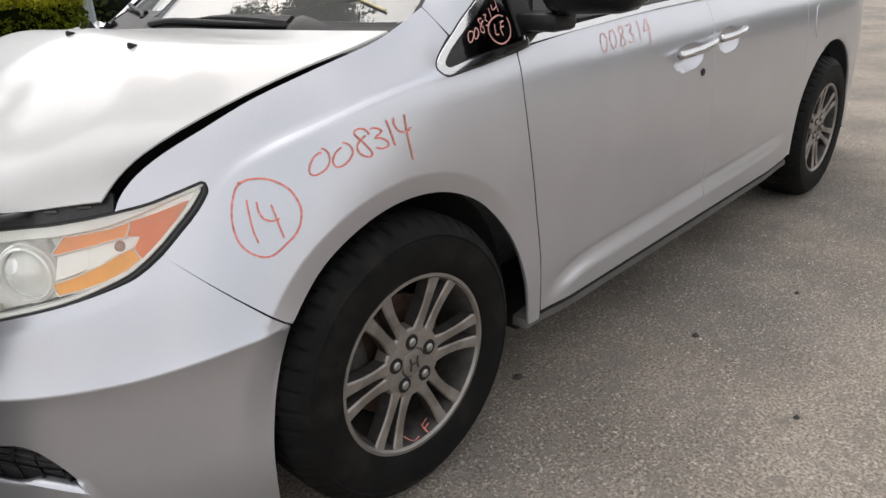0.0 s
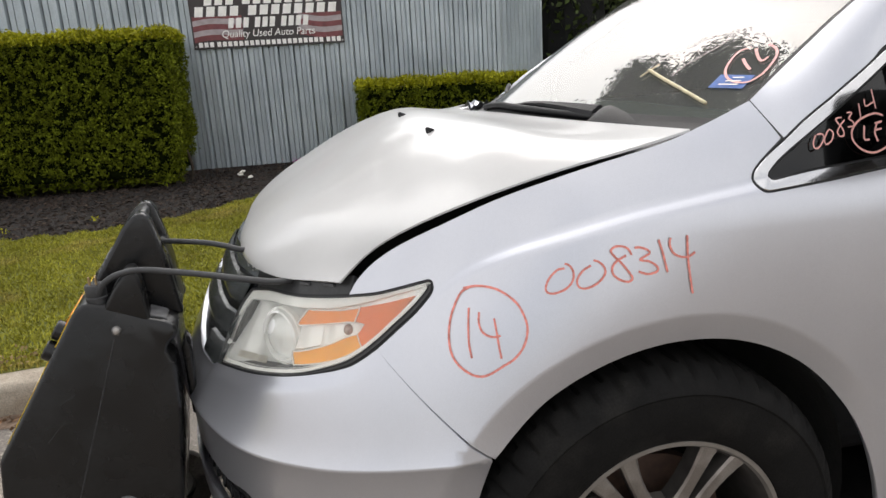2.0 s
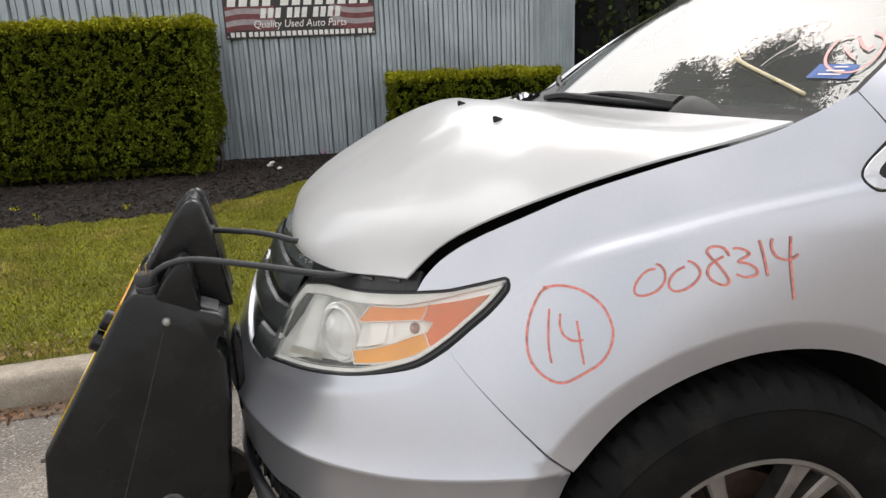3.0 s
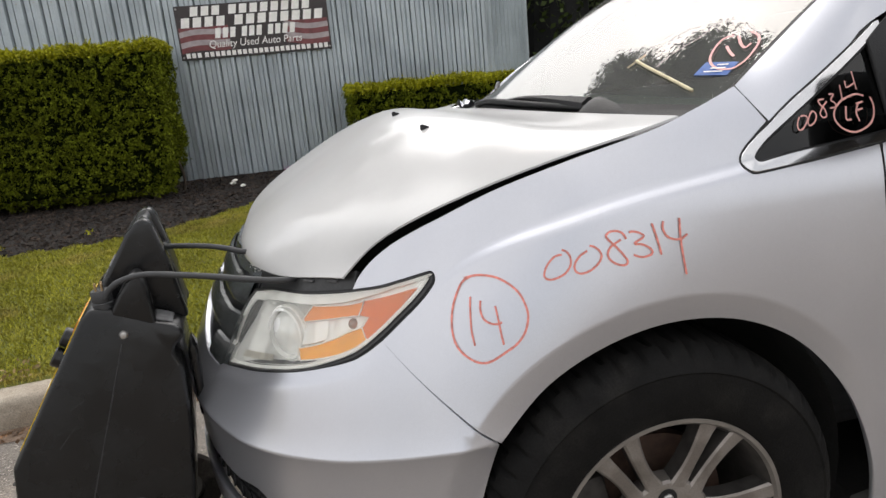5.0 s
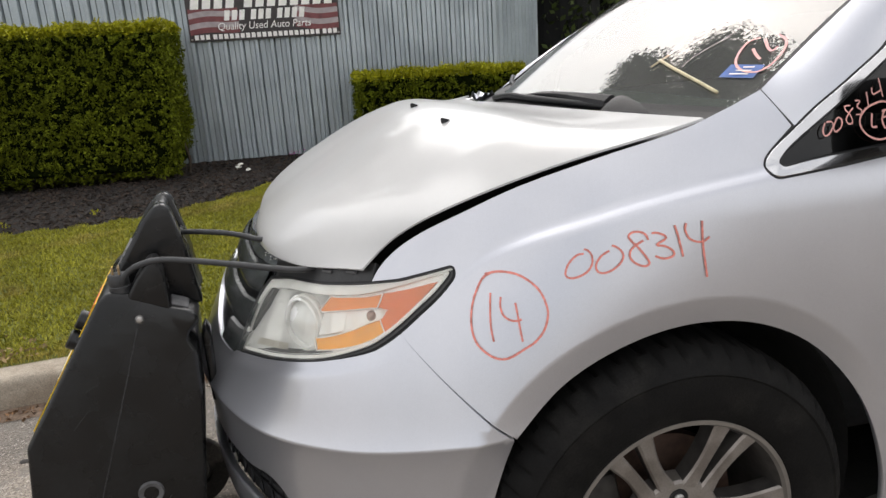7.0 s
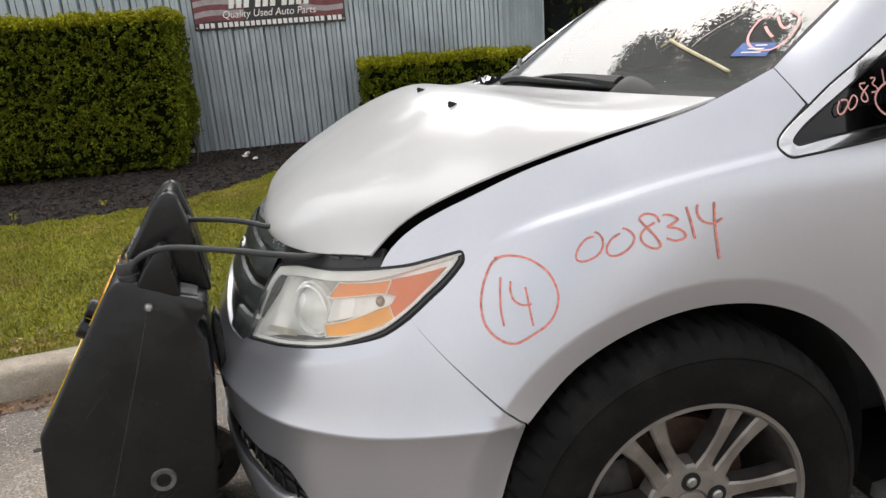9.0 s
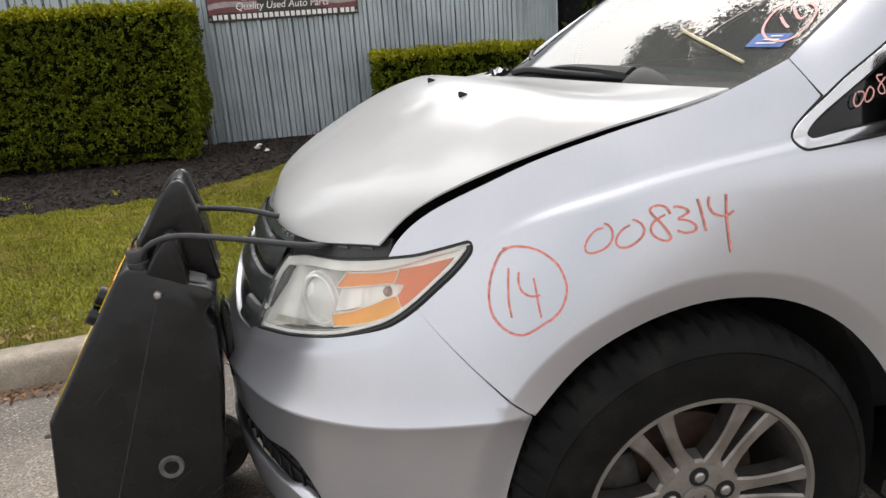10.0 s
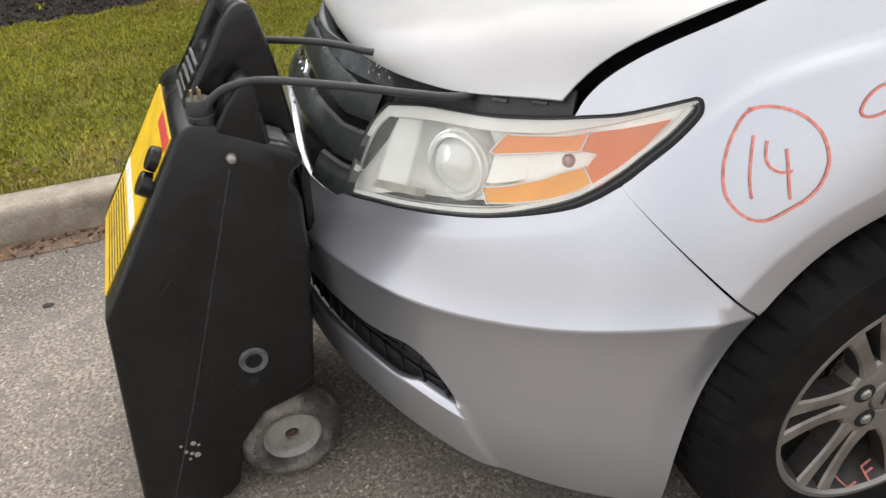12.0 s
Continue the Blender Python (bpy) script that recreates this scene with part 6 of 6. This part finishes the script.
for x, y in ((-2.35, 3.95), (-3.3, 4.2), (-2.95, 3.75)):
    t = thing("weed", (x, y, .16), "small green weed in the mulch", "weed", "weeds")
    cc = np.array([x, y, .19]) + rng.normal(0, .018, (18, 3)) * np.array([1, 1, .6])
    a, b = random_axes(rng, 18, .012)
    hang("leaves", scatter_mesh("leaves", cc, a, b, LEAF_TOP), t)
t = thing("flower_tuft", (-.72, 6.35, .17), "small magenta flowers in the mulch", "flowers")
MAGENTA = surface("magenta_petal", (.45, .05, .30), .6, vary=.2, scale=30.0)
cc = np.array([-.72, 6.35, .24]) + rng.normal(0, .03, (24, 3)) * np.array([1.4, 1, .5])
a, b = random_axes(rng, 24, .011)
tagged(hang("petals", scatter_mesh("petals", cc, a, b, MAGENTA), t), kind="stuff")


# hedges
def hedge(name, x0, x1, y0, y1, z1, count, label, size=.020):
    t = thing(name, ((x0 + x1) / 2, (y0 + y1) / 2, .15), label, "hedge")
    # near-black box inside the leaves; its colour stands for the shade in gaps
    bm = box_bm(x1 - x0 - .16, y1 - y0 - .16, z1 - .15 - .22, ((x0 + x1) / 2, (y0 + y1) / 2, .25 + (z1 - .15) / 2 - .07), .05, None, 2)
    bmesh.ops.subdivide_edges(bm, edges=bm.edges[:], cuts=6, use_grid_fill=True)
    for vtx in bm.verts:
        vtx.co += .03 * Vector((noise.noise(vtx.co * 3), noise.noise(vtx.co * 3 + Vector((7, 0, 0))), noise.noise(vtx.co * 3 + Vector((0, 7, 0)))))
    part("shade_core", bm, surface("hedge_shade", (.007, .010, .0025), .95, vary=.4, scale=14.0, bump=.03, bump_scale=30.0, spec=0.0), t)
    for k in range(int((x1 - x0) / .35) + 1):
        x = x0 + .2 + k * .35
        hang("stem", tube([(x, (y0 + y1) / 2, .12), (x + .03, (y0 + y1) / 2 + .04, .30), (x, (y0 + y1) / 2, .5)], .018, TWIG, 6, 4, "stem"), t)
    def lay(n, face):
        m = max(1, n // 16)
        u, w, d = rng.uniform(0, 1, m), rng.uniform(0, 1, m), np.abs(rng.normal(0, .050, m))
        if face == "front":
            p = np.stack([x0 + u * (x1 - x0), y0 + d, .22 + w * (z1 - .22)], 1)
            p[:, 1] += .16 * np.clip(1 - (p[:, 2] - .2) / .35, 0, 1) ** 2
        elif face == "right":
            p = np.stack([x1 - d, y0 + u * (y1 - y0), .22 + w * (z1 - .22)], 1)
            p[:, 0] -= .22 * np.clip(1 - (p[:, 2] - .2) / .5, 0, 1) ** 1.5
        elif face == "left":
            p = np.stack([x0 + d, y0 + u * (y1 - y0), .22 + w * (z1 - .22)], 1)
        else:
            p = np.stack([x0 + u * (x1 - x0), y0 + w * (y1 - y0), z1 - d * .8], 1)
        bump = np.array([noise.noise((q[0] * 3.5, q[1] * 3.5, q[2] * 3.5)) + .7 * noise.noise((q[0] * 11, q[1] * 11, q[2] * 11)) for q in p])
        axis = {"front": 1, "right": 0, "left": 0, "top": 2}[face]
        p[:, axis] += bump * .05 * (1 if face in ("right", "top") else -1)
        # each shoot is a small rosette of leaves
        return np.repeat(p, 16, 0) + rng.normal(0, .0155, (m * 16, 3))
    dx, dy, dz = x1 - x0, y1 - y0, z1 - .2
    per = count / (dx * dz + 2 * dy * dz + dx * dy)
    green = np.concatenate([lay(int(per * dx * dz), "front"), lay(int(per * dy * dz), "right"), lay(int(per * dy * dz), "left")])
    a, b = random_axes(rng, len(green), size)
    # top leaves turn yellow-green, with the light from above put into their colour
    topmost = green[:, 2] > z1 - .05 - .06 * rng.random(len(green))
    hang("foliage", scatter_mesh("foliage", green[~topmost], a[~topmost], b[~topmost], LEAF), t, "dense dark green leaves")
    top = np.concatenate([lay(int(per * dx * dy * 1.3), "top"), green[topmost]])
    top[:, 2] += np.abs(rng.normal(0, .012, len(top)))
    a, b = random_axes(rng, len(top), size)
    hang("lit_top_leaves", scatter_mesh("lit_top_leaves", top, a, b, LEAF_TOP), t, "yellow-green tips, brightened in colour by light from above")


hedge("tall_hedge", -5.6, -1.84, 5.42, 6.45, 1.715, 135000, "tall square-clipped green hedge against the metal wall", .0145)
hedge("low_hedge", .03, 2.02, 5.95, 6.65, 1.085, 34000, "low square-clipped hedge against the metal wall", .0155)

# corrugated metal building with a folded corner
WALL_Y, WALL_TOP = 6.75, 2.95


def ribbed(name, start, end, parent, pitch=.178, depth=.038):
    """Ribbed sheet from one foot to another, with its own thickness."""
    a, b = Vector((*start, 0)), Vector((*end, 0))
    d = (b - a).normalized()
    out = Vector((d.y, -d.x, 0))
    n = int((b - a).length / pitch)
    pts = []
    for i in range(n):
        for q, o in ((.0, 0.0), (.26, 0.0), (.275, -.9), (.295, -.9), (.31, 0.0), (.56, 0.0), (.63, 1.0), (.82, 1.0), (.89, 0.0), (.905, -1.5), (.945, -1.5), (.96, 0.0)):
            pts.append(a + d * ((i + q) * pitch) + out * o * depth)
    pts.append(b.copy())
    v, f = [], []
    for p in pts:
        v += [(p.x, p.y, .10), (p.x, p.y, WALL_TOP)]
    f = [(2 * i, 2 * i + 2, 2 * i + 3, 2 * i + 1) for i in range(len(pts) - 1)]
    k = len(v)
    for p in pts:
        q = p - out * .06
        v += [(q.x, q.y, .10), (q.x, q.y, WALL_TOP)]
    f += [(k + 2 * i, k + 2 * i + 1, k + 2 * i + 3, k + 2 * i + 2) for i in range(len(pts) - 1)]
    f += [(2 * i + 1, 2 * i + 3, k + 2 * i + 3, k + 2 * i + 1) for i in range(len(pts) - 1)]
    me = mesh_of(name, v, f, METAL_WALL, smooth=False)
    ob = hang(name, me, parent)
    bm = bmesh.new()
    for i in range(n):
        for z in (1.17, 2.30, 2.85):
            p = a + d * ((i + .50) * pitch) + out * .004
            bmesh.ops.create_cube(bm, size=.012, matrix=Matrix.Translation((p.x, p.y, z + .004 * math.sin(i * 3.0))))
    part("screw_heads", bm, STEEL, ob)
    return ob


shed = tagged(thing("wall_north", (0, WALL_Y, 0), "grey corrugated metal building wall with a banner on it", "wall"), kind="structure")
ribbed("cladding", (-9, WALL_Y), (1.90, WALL_Y), shed)
ribbed("cladding", (1.905, WALL_Y), (2.95, 8.3), shed)
part("corner_trim", box_bm(.05, .05, WALL_TOP - .1, (2.955, 8.31, .1 + (WALL_TOP - .1) / 2), .006), METAL_WALL, shed)
part("eaves_trim", box_bm(10.95, .12, .10, (-3.55, WALL_Y, WALL_TOP + .05), .01), METAL_WALL, shed)
part("shed_roof", box_bm(12.0, 8.0, .08, (-3.1, WALL_Y + 4.0, WALL_TOP + .02), .01), METAL_WALL, shed)
part("shed_end", box_bm(.05, 7.5, WALL_TOP - .1, (2.93, 8.3 + 3.75, .1 + (WALL_TOP - .1) / 2), .005), METAL_WALL, shed)

# banner: dark ground, flag stripes, plain bars for the firm's name, number and address
SX0, SX1, SZ0, SZ1 = -1.773, -.045, 1.553, 2.150
banner = thing("banner", ((SX0 + SX1) / 2, WALL_Y - .05, SZ0), "black vinyl banner with red and white stripes and pale lettering", "sign")
SW, SH = SX1 - SX0, SZ1 - SZ0
FACE = WALL_Y - .056
part("sheet", box_bm(SW, .006, SH, ((SX0 + SX1) / 2, FACE, (SZ0 + SZ1) / 2), .002), SIGN_DARK, banner)


def sign_bar(name, u0, u1, w0, w1, material, out=.006, lean=0.0):
    x0, x1, z0, z1 = SX0 + u0 * SW, SX0 + u1 * SW, SZ0 + w0 * SH, SZ0 + w1 * SH
    bm = box_bm(x1 - x0, .003, z1 - z0, ((x0 + x1) / 2, FACE - out, (z0 + z1) / 2))
    if lean:
        for vtx in bm.verts:
            vtx.co.x += lean * (vtx.co.z - z0)
    return part(name, bm, material, banner)


for u0, u1 in ((.01, .33), (.70, .99)):
    for k in range(5):
        v, f, w = [], [], .10
        for i in range(9):
            q = i / 8
            u = u0 + (u1 - u0) * q
            z = .12 + .10 * k + .025 * math.sin(5.0 * q + (0 if u0 < .5 else 2.0)) + .05 * (q if u0 < .5 else 1 - q)
            v += [(SX0 + u * SW, FACE - .0042, SZ0 + z * SH), (SX0 + u * SW, FACE - .0042, SZ0 + min(z + w, .60) * SH)]
        f = [(2 * i, 2 * i + 2, 2 * i + 3, 2 * i + 1) for i in range(8)]
        hang("stripe", mesh_of("stripe", v, f, SIGN_RED if k % 2 == 0 else SIGN_PALE, smooth=False), banner)


def word_bars(text_lengths, u0, u1, w0, w1, material, lean=.18, gap=.35):
    """Plain blocks, one for each character of words that are not lettered."""
    total = sum(text_lengths) + gap * 1.6 * (len(text_lengths) - 1)
    step = (u1 - u0) / total
    u = u0
    for count in text_lengths:
        for i in range(count):
            sign_bar("lettering_bar", u + step * .10, u + step * .80, w0, w1, material, .008, lean)
            u += step
        u += step * gap * 1.6


word_bars((3, 8), .09, .89, .80, .97, SIGN_WHITE)
word_bars((4, 8), .02, .97, .595, .775, SIGN_WHITE)
word_bars((3, 3, 4), .23, .77, .37, .555, SIGN_WHITE)
word_bars((3, 20, 3), .03, .98, .035, .125, SIGN_WHITE, .0, .2)
txt = bpy.data.curves.new("slogan", "FONT")
txt.body, txt.size, txt.align_x, txt.extrude, txt.shear = "Quality Used Auto Parts", .115, "CENTER", .001, .2
txt.materials.append(SIGN_WHITE)
tob = new("slogan", txt)
tob.parent = banner
tob.matrix_parent_inverse = banner.matrix_basis.inverted()
tob.matrix_basis = Matrix.Translation(((SX0 + SX1) / 2 - .01, FACE - .009, SZ0 + .20 * SH)) @ Matrix.Rotation(math.pi / 2, 4, "X") @ Matrix.Diagonal((.93, 1, 1, 1))
for u, w in ((.015, .95), (.985, .95), (.015, .05), (.985, .05)):
    part("eyelet", lathe_bm([(.004, -.006), (.010, -.006), (.012, .0)], 14), STEEL, banner, "", Matrix.Translation((SX0 + u * SW, FACE - .003, SZ0 + w * SH)))


# trees behind the building, their tops mirrored in paint and glass; roadside ones added
def tree(x, y, h, r, count, label, z0=.1, low=.25, group="trees", size=.16, foot=None):
    t = thing("tree", (*(foot or (x, y)), z0), label, "tree", group)
    fx, fy = foot or (x, y)
    thick = .09 + .012 * h if foot is None else .11
    hang("trunk", tube([(fx, fy, z0 - .1), (fx + .05, fy, z0 + h * .25), (fx - .04, fy + .05, z0 + h * .55), (x, y, z0 + h * .85)], thick, TWIG, 8, 5, "trunk"), t)
    for k in range(6):
        a = k * 2.4
        zz = z0 + h * (low + .08 * k) if foot is None else z0 + h * (.82 + .02 * k)
        hang("limb", tube([(x, y, zz), (x + .4 * r * math.cos(a), y + .4 * r * math.sin(a), zz + .09 * h), (x + .8 * r * math.cos(a), y + .8 * r * math.sin(a), zz + .2 * h)], .05, TWIG, 6, 4, "limb"), t)
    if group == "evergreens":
        # black cone added inside: shade between the leaves, given as colour
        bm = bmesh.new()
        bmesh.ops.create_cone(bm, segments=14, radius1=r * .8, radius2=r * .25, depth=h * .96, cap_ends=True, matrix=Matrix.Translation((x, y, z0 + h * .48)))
        part("inner_shade", bm, LINER_AND_SHADE, t)
    clumps, many = [], 150 if group == "evergreens" else 26
    for k in range(many):
        f = rng.uniform(low, 1.0)
        rr = r * math.sqrt(max(.05, 1 - ((f - low) / (1 - low) * 1.1 - .35) ** 2)) * rng.uniform(.3, 1.0)
        a = rng.uniform(0, 2 * math.pi)
        c = np.array([x + rr * math.cos(a), y + rr * math.sin(a), z0 + h * f])
        clumps.append(c + rng.normal(0, r * .20, (count // many, 3)))
    p = np.concatenate(clumps)
    a, b = random_axes(rng, len(p), size)
    hang("crown", scatter_mesh("crown", p, a, b, LEAF_DARK), t, "dark green leafy crown")


for x, y, h, r in ((-9.5, 18, 7.5, 3.0), (-3.5, 19, 8.0, 2.6), (11.0, 15.5, 8.2, 2.6), (-14, 9.5, 9.0, 3.4)):
    tree(x, y, h, r, 5200, "tall leafy tree behind the building")
for x, y, h, r in ((-5.6, 15.5, 9.0, 1.8), (-2.6, 15.0, 8.6, 1.6)):
    tree(x, y, h, r, 2600, "open leafy tree behind the building", .1, .35, "trees", .13)
tree(-4.3, 11.2, 12.2, 2.1, 9000, "open leafy tree behind the building", .1, .55, "trees", .09)
tree(-2.0, 9.2, 13.9, 1.55, 22000, "very tall tree with a high crown behind the building", .1, .77, "trees", .07, (-4.4, 10.5))
tree(-1.3, 9.3, 20.3, 2.35, 36000, "very tall tree with a high crown behind the building", .1, .72, "trees", .08, (-5.4, 11.6))
# out of view, added only so the door paint reflects something dark
for x, y, h, r in ((30, -11, 4.2, 2.6), (39, -19, 5.2, 3.0), (27, -20, 4.6, 2.8), (47, -12, 5.0, 3.0), (36, -27, 5.4, 3.2)):
    tree(x, y, h, r, 5200, "unseen leafy tree across the road, added to darken door reflections", .0, .12, "trees", .26)
for x, y, h in ((3.9, 9.6, 6.5), (5.0, 10.2, 7.0), (6.2, 10.6, 6.8), (7.5, 11.0, 7.0), (4.4, 11.5, 7.5)):
    tree(x, y, h, .95, 9000, "tall dark evergreen beside the building", .1, .02, "evergreens", .07)
